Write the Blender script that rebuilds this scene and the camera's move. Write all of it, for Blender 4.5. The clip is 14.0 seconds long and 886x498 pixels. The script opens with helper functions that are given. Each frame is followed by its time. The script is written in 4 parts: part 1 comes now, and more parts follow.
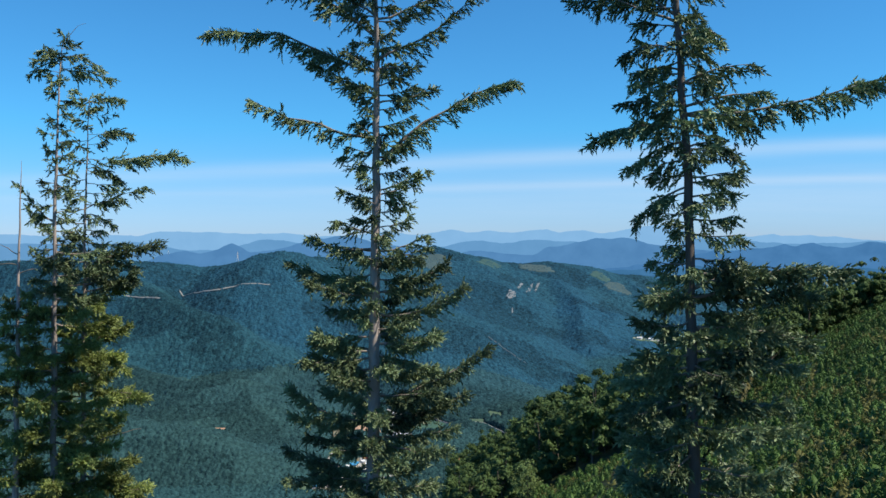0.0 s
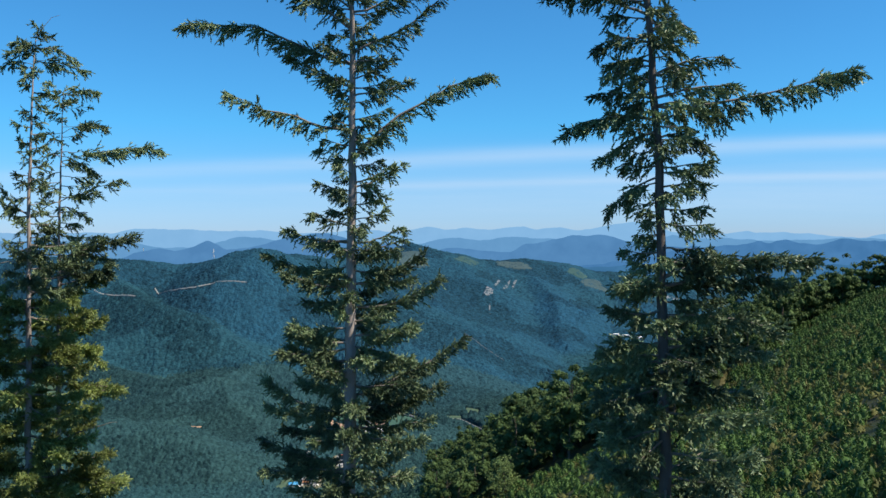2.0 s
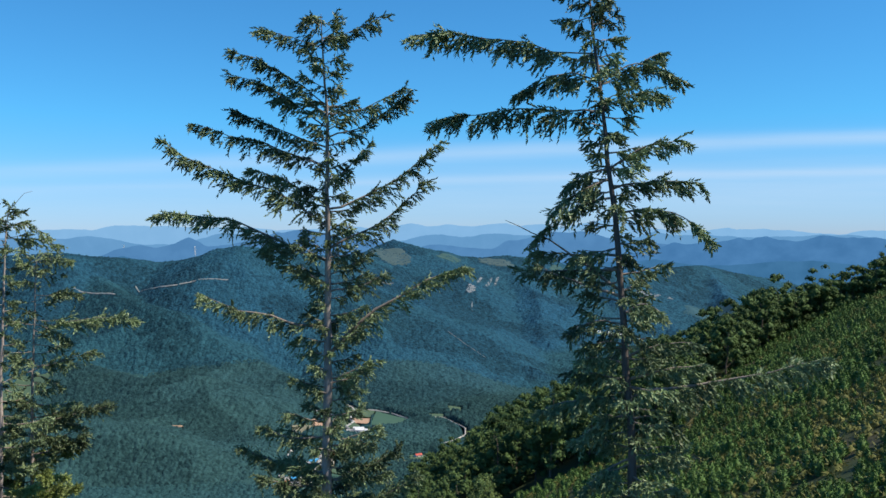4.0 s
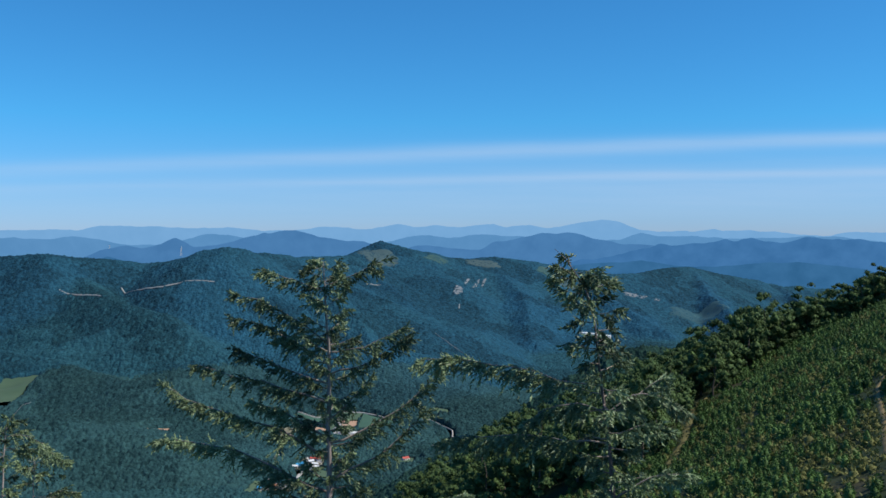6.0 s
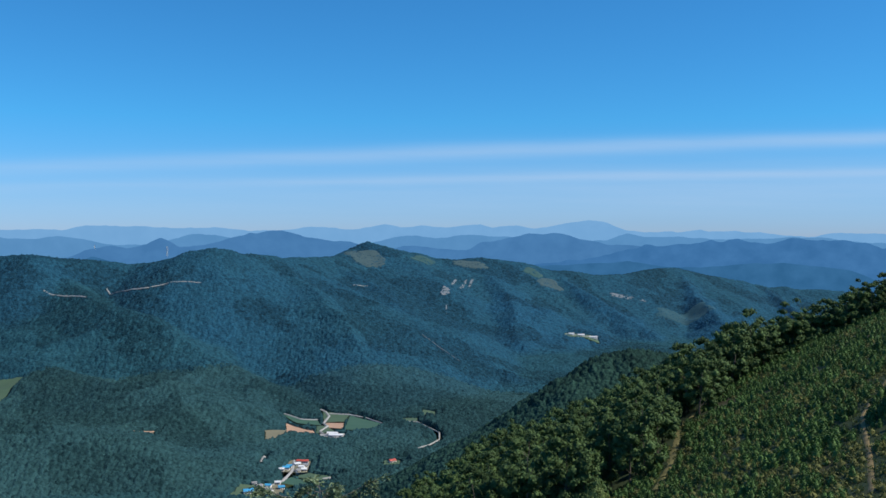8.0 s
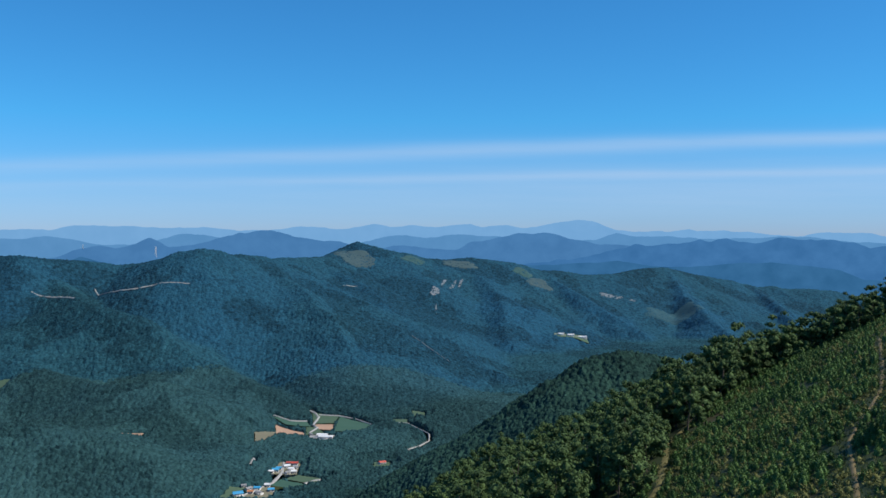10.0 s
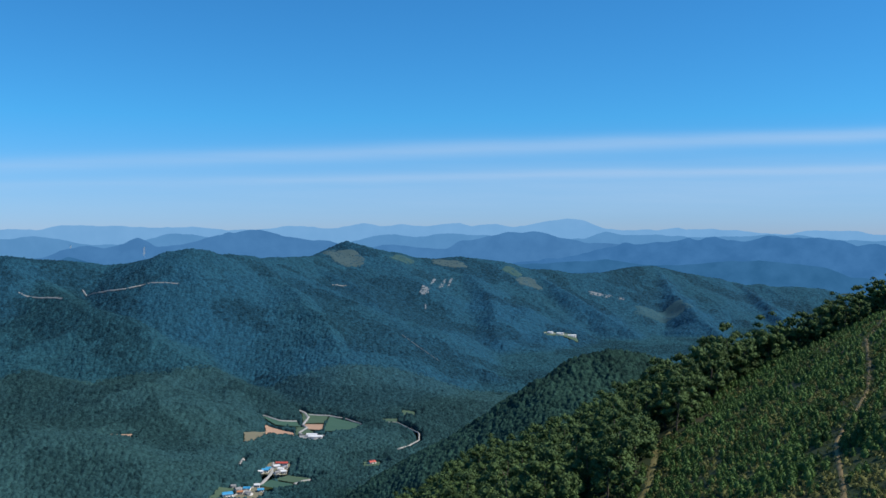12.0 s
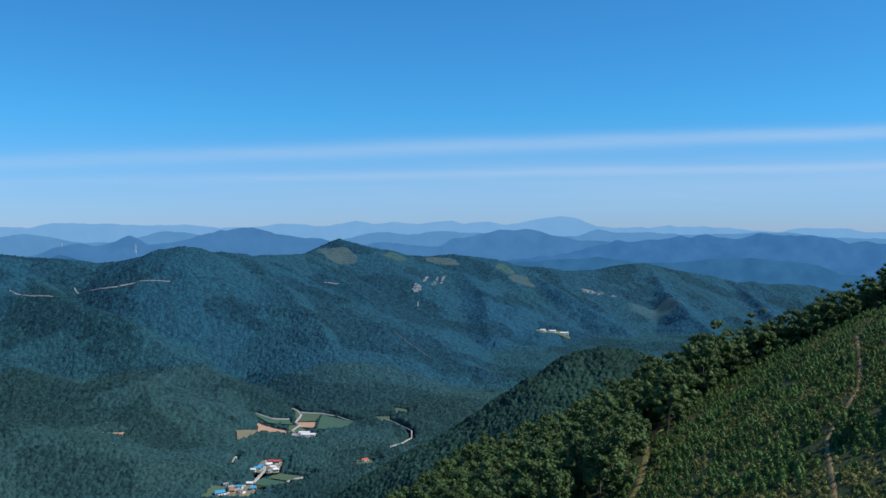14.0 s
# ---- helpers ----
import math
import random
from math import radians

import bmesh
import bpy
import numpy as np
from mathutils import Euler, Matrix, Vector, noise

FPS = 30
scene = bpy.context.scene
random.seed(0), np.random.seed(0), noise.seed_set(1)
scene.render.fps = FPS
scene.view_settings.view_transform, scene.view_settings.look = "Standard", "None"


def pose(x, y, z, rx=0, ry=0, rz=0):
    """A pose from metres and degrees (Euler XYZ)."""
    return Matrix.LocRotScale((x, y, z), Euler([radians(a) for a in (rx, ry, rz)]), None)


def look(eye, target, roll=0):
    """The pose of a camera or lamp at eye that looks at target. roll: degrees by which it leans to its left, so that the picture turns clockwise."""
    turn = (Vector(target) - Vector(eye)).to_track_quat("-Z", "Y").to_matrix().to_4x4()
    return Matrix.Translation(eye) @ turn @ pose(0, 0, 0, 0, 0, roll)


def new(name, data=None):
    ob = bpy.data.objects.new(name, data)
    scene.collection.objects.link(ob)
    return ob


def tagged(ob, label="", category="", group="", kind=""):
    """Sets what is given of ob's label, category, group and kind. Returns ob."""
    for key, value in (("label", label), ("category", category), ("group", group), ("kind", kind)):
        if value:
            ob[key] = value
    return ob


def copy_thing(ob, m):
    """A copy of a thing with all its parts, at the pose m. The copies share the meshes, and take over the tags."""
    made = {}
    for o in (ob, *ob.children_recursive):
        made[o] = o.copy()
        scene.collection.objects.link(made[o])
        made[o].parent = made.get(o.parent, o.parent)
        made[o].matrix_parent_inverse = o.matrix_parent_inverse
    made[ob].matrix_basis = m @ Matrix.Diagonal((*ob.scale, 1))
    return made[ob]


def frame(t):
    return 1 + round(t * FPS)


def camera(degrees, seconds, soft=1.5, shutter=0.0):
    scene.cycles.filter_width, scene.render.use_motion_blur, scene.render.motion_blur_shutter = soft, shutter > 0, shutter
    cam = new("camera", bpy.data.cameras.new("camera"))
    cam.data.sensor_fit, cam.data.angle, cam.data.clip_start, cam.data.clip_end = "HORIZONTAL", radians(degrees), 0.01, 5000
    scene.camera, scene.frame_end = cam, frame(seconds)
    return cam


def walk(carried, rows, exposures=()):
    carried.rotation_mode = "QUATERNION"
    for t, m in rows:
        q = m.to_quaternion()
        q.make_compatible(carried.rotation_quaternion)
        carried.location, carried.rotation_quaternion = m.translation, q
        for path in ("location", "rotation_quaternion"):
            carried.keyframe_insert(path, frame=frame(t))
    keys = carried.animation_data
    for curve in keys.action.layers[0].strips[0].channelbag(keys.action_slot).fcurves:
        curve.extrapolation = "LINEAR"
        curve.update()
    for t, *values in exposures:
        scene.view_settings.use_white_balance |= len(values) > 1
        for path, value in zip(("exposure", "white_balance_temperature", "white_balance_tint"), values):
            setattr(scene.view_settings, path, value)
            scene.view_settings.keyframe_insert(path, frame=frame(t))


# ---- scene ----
cam = camera(52.0, 14.0, soft=1.5)
PATH = [  # seconds, x, y, z, yaw, pitch, roll
    (0.0, 0.000, 0.000, 0.000, -0.00, 0.00, -0.00),
    (0.5, -0.035, -0.015, -0.103, -0.61, -0.06, 0.01),
    (1.0, -0.044, -0.052, -0.143, -0.91, -0.10, 0.05),
    (1.5, -0.016, -0.096, -0.150, -1.09, -0.13, 0.08),
    (2.0, 0.026, -0.116, -0.092, -1.43, -0.18, 0.06),
    (2.5, 0.057, -0.116, 0.354, -1.69, -0.24, 0.02),
    (3.0, 0.078, -0.096, 1.181, -2.01, -0.33, 0.04),
    (3.5, 0.107, -0.067, 2.193, -2.34, -0.38, 0.10),
    (4.0, 0.142, -0.076, 3.330, -2.54, -0.43, 0.07),
    (6.5, -0.185, -0.105, 8.262, -3.56, -0.42, -0.02),
    (7.0, -0.247, -0.094, 9.219, -3.78, -0.41, -0.03),
    (7.5, -0.251, -0.092, 10.020, -3.99, -0.41, -0.08),
    (8.0, -0.246, -0.095, 10.882, -4.16, -0.45, -0.10),
    (10.5, -0.157, -0.150, 14.674, -4.99, -0.53, 0.02),
    (11.0, -0.147, -0.155, 14.815, -5.17, -0.56, 0.11),
    (11.5, -0.128, -0.163, 14.795, -5.32, -0.58, 0.12),
    (12.0, -0.106, -0.170, 14.819, -5.48, -0.58, 0.10),
    (12.5, -0.076, -0.183, 14.883, -5.61, -0.62, 0.11),
    (13.0, -0.053, -0.190, 14.922, -5.75, -0.67, 0.14),
    (13.5, -0.042, -0.193, 14.884, -5.86, -0.70, 0.15),
    (14.0, -0.035, -0.195, 14.937, -5.95, -0.73, 0.13),
]
walk(cam, [(t, pose(x, y, z, 90 + p, r, a)) for t, x, y, z, a, p, r in PATH],
     exposures=[(0, 0.30, 7050, 10), (4.2, 0.30, 7050, 10), (6.3, 0.0, 6500, 10), (14.0, 0.0, 6450, 10)])

# ---- sky, sun ----
SUN_EL, SUN_AZ = radians(50), radians(106)  # azimuth clockwise from +y
world = bpy.data.worlds.new("sky")
scene.world = world
world.use_nodes = True


class Nodes:
    """Short-hand for building node trees."""

    def __init__(self, tree):
        self.tree = tree
        tree.nodes.clear()

    def add(self, kind, **values):
        n = self.tree.nodes.new(kind)
        for k, v in values.items():
            if k in n.inputs:
                n.inputs[k].default_value = v
            else:
                setattr(n, k, v)
        return n

    def link(self, a, b):
        self.tree.links.new(a, b)

    def math(self, op, a, b=None, c=None):
        n = self.tree.nodes.new("ShaderNodeMath")
        n.operation = op
        for i, v in enumerate((a, b, c)):
            if v is None:
                continue
            if isinstance(v, (int, float)):
                n.inputs[i].default_value = v
            else:
                self.link(v, n.inputs[i])
        return n.outputs[0]

    def mix(self, fac, a, b, blend="MIX"):
        n = self.tree.nodes.new("ShaderNodeMix")
        n.data_type, n.blend_type = "RGBA", blend
        for sock, v in ((n.inputs[0], fac), (n.inputs[6], a), (n.inputs[7], b)):
            if isinstance(v, (int, float)):
                sock.default_value = v
            elif isinstance(v, tuple):
                sock.default_value = (*v, 1)
            else:
                self.link(v, sock)
        return n.outputs[2]


def build_sky():
    n = Nodes(world.node_tree)
    sky = n.add("ShaderNodeTexSky", sky_type="NISHITA", sun_disc=False, sun_elevation=SUN_EL, sun_rotation=SUN_AZ,
                altitude=900, air_density=1.0, dust_density=0.25, ozone_density=3.0)
    co = n.add("ShaderNodeTexCoord")
    sep = n.add("ShaderNodeSeparateXYZ")
    n.link(co.outputs["Generated"], sep.inputs[0])
    x, y, z = sep.outputs
    y = n.math("MAXIMUM", y, 0.15)
    u, v = n.math("DIVIDE", x, y), n.math("DIVIDE", z, y)
    # thin cirrus streaks, long and low, fading out to one side
    stretch = n.add("ShaderNodeCombineXYZ")
    n.link(n.math("MULTIPLY", u, 3.0), stretch.inputs[0])
    n.link(n.math("MULTIPLY", v, 55.0), stretch.inputs[1])
    wisps = n.add("ShaderNodeTexNoise", Scale=1.3, Detail=6.0, Roughness=0.6)
    n.link(stretch.outputs[0], wisps.inputs["Vector"])
    wob = n.add("ShaderNodeTexNoise", Scale=2.0, Detail=3.0)
    n.link(co.outputs["Generated"], wob.inputs["Vector"])
    wobble = n.math("MULTIPLY", n.math("SUBTRACT", wob.outputs["Fac"], 0.5), 0.012)

    def streak(height, tilt, width, strength):
        d = n.math("SUBTRACT", n.math("ADD", v, wobble), n.math("MULTIPLY_ADD", u, tilt, height))
        g = n.math("POWER", 2.718, n.math("MULTIPLY", n.math("MULTIPLY", d, d), -1 / width**2))
        return n.math("MULTIPLY", g, strength)

    bands = n.math("ADD", streak(0.0945, 0.043, 0.0085, 0.45), streak(0.0665, 0.024, 0.0050, 0.26))
    bands = n.math("ADD", bands, streak(0.050, 0.02, 0.036, 0.38))
    side = n.add("ShaderNodeMapRange", interpolation_type="SMOOTHSTEP")
    for i, val in ((1, -0.55), (2, 0.45), (3, 0.45), (4, 1.0)):
        side.inputs[i].default_value = val
    n.link(u, side.inputs[0])
    soft = n.math("MULTIPLY_ADD", wisps.outputs["Fac"], 0.9, 0.55)
    bands = n.math("MULTIPLY", n.math("MULTIPLY", bands, soft), side.outputs[0])
    low = n.add("ShaderNodeMapRange")
    low.inputs[2].default_value = 0.13
    n.link(sep.outputs[2], low.inputs[0])
    tint = n.mix(1.0, sky.outputs[0], n.mix(low.outputs[0], SKY_LOW, SKY_TINT), "MULTIPLY")
    veil = n.mix(n.math("MINIMUM", bands, 0.9), tint, CLOUD)
    bg = n.add("ShaderNodeBackground", Strength=0.10)
    out = n.add("ShaderNodeOutputWorld")
    n.link(veil, bg.inputs[0])
    n.link(bg.outputs[0], out.inputs[0])


SKY_TINT, SKY_LOW = (0.28, 0.94, 1.37), (0.50, 0.68, 1.20)
CLOUD = (4.6, 6.2, 8.4)
build_sky()
sun = new("sun", bpy.data.lights.new("sun", "SUN"))
sun.data.energy, sun.data.angle, sun.data.color = 5.0, radians(0.6), (1.0, 0.93, 0.82)
sun_way = Vector((math.sin(SUN_AZ) * math.cos(SUN_EL), math.cos(SUN_AZ) * math.cos(SUN_EL), math.sin(SUN_EL)))
sun.matrix_world = look(sun_way * 100, (0, 0, 0))


# ---- materials ----
def surface(name, dark, light, scale, rough=0.9, bump=0.0, bump_scale=None, sheen=0.0, sheen_tint=(0.5, 0.7, 1.0),
            tone=None, third=None, translucent=0.0, coarse=0.12, spec=0.3, vary=0.0, stretch=None, tufts=0.0):
    """A matt natural surface: two colours mixed by noise at two scales, with optional relief, sheen and spread per piece."""
    m = bpy.data.materials.new(name)
    m.use_nodes = True
    n = Nodes(m.node_tree)
    co = n.add("ShaderNodeTexCoord")
    vec = co.outputs["Object"]
    if stretch:
        mp = n.add("ShaderNodeMapping")
        mp.inputs["Scale"].default_value = stretch
        n.link(vec, mp.inputs[0])
        vec = mp.outputs[0]
    fine = n.add("ShaderNodeTexNoise", Scale=scale, Detail=5.0, Roughness=0.65)
    broad = n.add("ShaderNodeTexNoise", Scale=scale * coarse, Detail=3.0)
    n.link(vec, fine.inputs["Vector"])
    n.link(vec, broad.inputs["Vector"])
    f = n.math("MULTIPLY_ADD", broad.outputs["Fac"], 0.9, n.math("MULTIPLY_ADD", fine.outputs["Fac"], 0.4 if tufts else 0.9, -0.15 if tufts else -0.4))
    if tone:
        f = n.math("MULTIPLY_ADD", broad.outputs["Fac"], 0.35, n.math("MULTIPLY_ADD", fine.outputs["Fac"], 0.55, 0.05))
        at = n.add("ShaderNodeAttribute", attribute_name="tone")
        f = n.math("MULTIPLY_ADD", at.outputs["Fac"], 0.75, n.math("MULTIPLY_ADD", f, 0.6, -0.18))
        haze_mix = n.add("ShaderNodeAttribute", attribute_name="haze_mix")
    if tufts:
        cells = n.add("ShaderNodeTexVoronoi", Scale=1 / tufts)
        n.link(vec, cells.inputs["Vector"])
        each = n.add("ShaderNodeSeparateColor")
        n.link(cells.outputs["Color"], each.inputs[0])
        f = n.math("MULTIPLY_ADD", n.math("SUBTRACT", each.outputs[0], 0.5), 0.38, f)
    if vary:
        info = n.add("ShaderNodeObjectInfo")
        geo = n.add("ShaderNodeNewGeometry")
        r = n.math("ADD", info.outputs["Random"], geo.outputs["Random Per Island"])
        f = n.math("MULTIPLY_ADD", n.math("SUBTRACT", r, 1.0), vary, f)
    f = n.math("MINIMUM", n.math("MAXIMUM", f, 0.0), 1.0)
    col = n.mix(f, dark, light)
    # painted haze blends the greener pair towards the bluer one
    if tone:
        col = n.mix(haze_mix.outputs["Fac"], n.mix(f, *tone), col)
    if third:
        patch = n.add("ShaderNodeTexNoise", Scale=scale * coarse * 2.3, Detail=4.0)
        n.link(vec, patch.inputs["Vector"])
        ramp = n.add("ShaderNodeMapRange")
        ramp.inputs[1].default_value, ramp.inputs[2].default_value = 0.53, 0.68
        n.link(patch.outputs["Fac"], ramp.inputs[0])
        col = n.mix(ramp.outputs[0], col, third)
    p = n.add("ShaderNodeBsdfPrincipled", Roughness=rough)
    p.inputs["Specular IOR Level"].default_value = spec
    n.link(col, p.inputs["Base Color"])
    if sheen:
        p.inputs["Sheen Weight"].default_value = sheen
        p.inputs["Sheen Roughness"].default_value = 0.6
        p.inputs["Sheen Tint"].default_value = (*sheen_tint, 1)
    if bump:
        rel = n.add("ShaderNodeTexNoise", Scale=bump_scale or scale * 2, Detail=4.0)
        n.link(vec, rel.inputs["Vector"])
        b = n.add("ShaderNodeBump", Strength=bump)
        n.link(rel.outputs["Fac"], b.inputs["Height"])
        n.link(b.outputs[0], p.inputs["Normal"])
    if tufts:
        leafy = n.add("ShaderNodeTexNoise", Scale=2.5 / tufts, Detail=3.0)
        n.link(vec, leafy.inputs["Vector"])
        hgt = n.math("MULTIPLY_ADD", leafy.outputs["Fac"], 0.2, n.math("MULTIPLY", cells.outputs["Distance"], -1.0))
        b = n.add("ShaderNodeBump", Strength=0.7, Distance=tufts * 0.5)
        n.link(hgt, b.inputs["Height"])
        n.link(b.outputs[0], p.inputs["Normal"])
    shade = p.outputs[0]
    if translucent:
        t = n.add("ShaderNodeBsdfTranslucent")
        n.link(col, t.inputs[0])
        mx = n.add("ShaderNodeMixShader")
        mx.inputs[0].default_value = translucent
        n.link(shade, mx.inputs[1])
        n.link(t.outputs[0], mx.inputs[2])
        shade = mx.outputs[0]
    n.link(shade, n.add("ShaderNodeOutputMaterial").inputs[0])
    return m


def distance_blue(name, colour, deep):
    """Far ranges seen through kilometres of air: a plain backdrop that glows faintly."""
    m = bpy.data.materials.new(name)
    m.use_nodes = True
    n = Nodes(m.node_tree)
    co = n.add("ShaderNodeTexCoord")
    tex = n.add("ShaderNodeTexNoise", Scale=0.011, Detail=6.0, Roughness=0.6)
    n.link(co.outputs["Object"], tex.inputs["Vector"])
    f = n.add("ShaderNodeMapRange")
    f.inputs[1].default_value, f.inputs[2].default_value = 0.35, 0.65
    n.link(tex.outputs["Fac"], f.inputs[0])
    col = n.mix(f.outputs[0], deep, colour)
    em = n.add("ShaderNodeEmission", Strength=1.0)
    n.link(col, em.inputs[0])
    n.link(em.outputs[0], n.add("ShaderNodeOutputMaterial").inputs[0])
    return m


# aerial haze painted into the forest colours: bluer on far slopes, greener in the valley
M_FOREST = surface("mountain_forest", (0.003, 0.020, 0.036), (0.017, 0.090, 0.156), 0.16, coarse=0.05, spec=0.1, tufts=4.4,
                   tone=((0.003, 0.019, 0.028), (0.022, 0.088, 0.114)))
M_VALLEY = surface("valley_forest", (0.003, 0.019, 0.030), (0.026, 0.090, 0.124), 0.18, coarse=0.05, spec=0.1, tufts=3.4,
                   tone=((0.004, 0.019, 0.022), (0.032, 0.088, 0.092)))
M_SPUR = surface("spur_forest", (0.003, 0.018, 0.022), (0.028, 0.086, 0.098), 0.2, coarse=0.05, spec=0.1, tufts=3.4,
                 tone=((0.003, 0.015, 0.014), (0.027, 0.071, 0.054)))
# far clearings: blue haze mixed into the grass and plantation colours
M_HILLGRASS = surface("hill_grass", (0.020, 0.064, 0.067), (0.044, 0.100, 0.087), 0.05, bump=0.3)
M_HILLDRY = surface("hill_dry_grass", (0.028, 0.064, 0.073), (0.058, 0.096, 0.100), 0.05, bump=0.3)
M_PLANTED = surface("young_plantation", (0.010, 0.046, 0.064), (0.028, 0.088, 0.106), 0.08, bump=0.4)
M_GROUND = surface("hill_soil", (0.010, 0.022, 0.006), (0.032, 0.052, 0.014), 0.35, bump=0.6, third=(0.048, 0.046, 0.020))
M_BARK = surface("larch_bark", (0.17, 0.15, 0.14), (0.56, 0.49, 0.46), 9.0, bump=0.9, bump_scale=26.0, stretch=(1, 1, 0.3))
# foliage shade put into the bark colour of the wind-bent larch
M_BARK_SHADED = surface("shaded_larch_bark", (0.05, 0.044, 0.042), (0.20, 0.175, 0.165), 9.0, bump=0.9, bump_scale=26.0, stretch=(1, 1, 0.3))
M_TWIG = surface("branch_bark", (0.11, 0.095, 0.085), (0.38, 0.32, 0.28), 14.0, bump=0.5)
M_DEAD = surface("dead_wood", (0.10, 0.085, 0.07), (0.28, 0.24, 0.20), 8.0, bump=0.6)
M_NEEDLE = surface("larch_needles", (0.007, 0.020, 0.011), (0.275, 0.375, 0.190), 3.0, rough=0.5, spec=0.3, translucent=0.10, vary=0.40, coarse=0.3)
M_NEEDLE_OLIVE = surface("larch_needles_olive", (0.022, 0.034, 0.010), (0.380, 0.470, 0.150), 3.0, rough=0.5, spec=0.3, translucent=0.25, vary=0.40, coarse=0.3)
M_LEAF = surface("broad_leaves", (0.006, 0.018, 0.006), (0.125, 0.205, 0.070), 0.5, rough=0.7, spec=0.15, translucent=0.07, vary=0.18, coarse=0.3)
M_BUSH = surface("pale_bush_leaves", (0.09, 0.14, 0.045), (0.34, 0.43, 0.165), 0.9, rough=0.65, spec=0.15, translucent=0.3, vary=0.3)
M_TRUNK = surface("tree_bark", (0.05, 0.04, 0.03), (0.20, 0.17, 0.14), 3.0, bump=0.6)
M_PINE = surface("young_pine", (0.008, 0.022, 0.006), (0.120, 0.226, 0.064), 0.6, rough=0.6, spec=0.15, translucent=0.08, vary=0.12, coarse=0.15)
M_SHRUB = surface("shrub_leaves", (0.018, 0.030, 0.009), (0.185, 0.192, 0.062), 0.6, rough=0.65, spec=0.15, translucent=0.10, vary=0.2, coarse=0.15)
M_GRASS = surface("meadow_grass", (0.022, 0.046, 0.014), (0.150, 0.190, 0.062), 0.8, rough=0.8, translucent=0.2, vary=0.4)
M_SOIL = surface("bare_soil", (0.11, 0.082, 0.036), (0.27, 0.200, 0.088), 0.6, bump=0.5)
M_DRYTRACK = surface("trodden_dry_grass", (0.11, 0.10, 0.035), (0.30, 0.26, 0.095), 0.9, bump=0.6)
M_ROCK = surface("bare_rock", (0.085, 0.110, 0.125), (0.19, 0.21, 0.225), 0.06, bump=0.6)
M_ORANGE = surface("orange_soil", (0.26, 0.165, 0.110), (0.46, 0.300, 0.20), 0.05, bump=0.3)
M_TAN = surface("tan_field", (0.12, 0.12, 0.080), (0.21, 0.19, 0.125), 0.04, bump=0.3)
M_FIELD = surface("crop_field", (0.028, 0.080, 0.058), (0.050, 0.112, 0.074), 0.05, bump=0.3)
M_MEADOW = surface("meadow", (0.045, 0.090, 0.055), (0.085, 0.130, 0.075), 0.03, bump=0.3)
M_ROAD = surface("concrete_road", (0.22, 0.22, 0.21), (0.36, 0.36, 0.34), 0.2)
M_WALL = surface("plaster_wall", (0.50, 0.49, 0.46), (0.68, 0.67, 0.64), 0.4)
M_DARKGLASS = surface("window_glass", (0.02, 0.025, 0.03), (0.04, 0.05, 0.06), 1.0, rough=0.15, spec=0.5)
ROOFS = {
    "blue": surface("blue_metal_roof", (0.03, 0.22, 0.42), (0.06, 0.34, 0.58), 0.5, rough=0.5),
    "red": surface("red_metal_roof", (0.34, 0.06, 0.045), (0.50, 0.10, 0.07), 0.5, rough=0.5),
    "white": surface("white_sheet_roof", (0.55, 0.56, 0.56), (0.75, 0.76, 0.76), 0.5, rough=0.5),
    "grey": surface("grey_roof", (0.18, 0.18, 0.18), (0.30, 0.30, 0.30), 0.5, rough=0.6),
    "orange": surface("orange_tile_roof", (0.36, 0.15, 0.07), (0.50, 0.22, 0.11), 0.5, rough=0.7),
}


# ---- building helpers ----
def raw_mesh(name, verts, faces, material, smooth=False):
    """A mesh from arrays of vertices (n, 3) and faces (m, 3 or 4)."""
    verts, faces = np.asarray(verts, dtype=np.float32), np.asarray(faces, dtype=np.int32)
    me = bpy.data.meshes.new(name)
    k = faces.shape[1]
    me.vertices.add(len(verts))
    me.vertices.foreach_set("co", verts.ravel())
    me.loops.add(faces.size)
    me.loops.foreach_set("vertex_index", faces.ravel())
    me.polygons.add(len(faces))
    me.polygons.foreach_set("loop_start", np.arange(0, faces.size, k, dtype=np.int32))
    if smooth:
        me.polygons.foreach_set("use_smooth", np.ones(len(faces), dtype=bool))
    me.update(calc_edges=True)
    me.materials.append(material)
    return me


def thing(name, label, category, group="", kind="", at=(0, 0, 0)):
    ob = new(name)
    ob.empty_display_size = 0.3
    ob.location = at
    return tagged(ob, label, category, group, kind)


def part(name, me, parent, label=""):
    ob = new(name, me)
    ob.parent = parent
    return tagged(ob, label)


def box_arrays(x0, x1, y0, y1, z0, z1):
    v = [(x, y, z) for z in (z0, z1) for y in (y0, y1) for x in (x0, x1)]
    f = [(0, 2, 3, 1), (4, 5, 7, 6), (0, 1, 5, 4), (2, 6, 7, 3), (0, 4, 6, 2), (1, 3, 7, 5)]
    return v, f


def box(name, material, *ext):
    v, f = box_arrays(*ext)
    return raw_mesh(name, v, f, material)


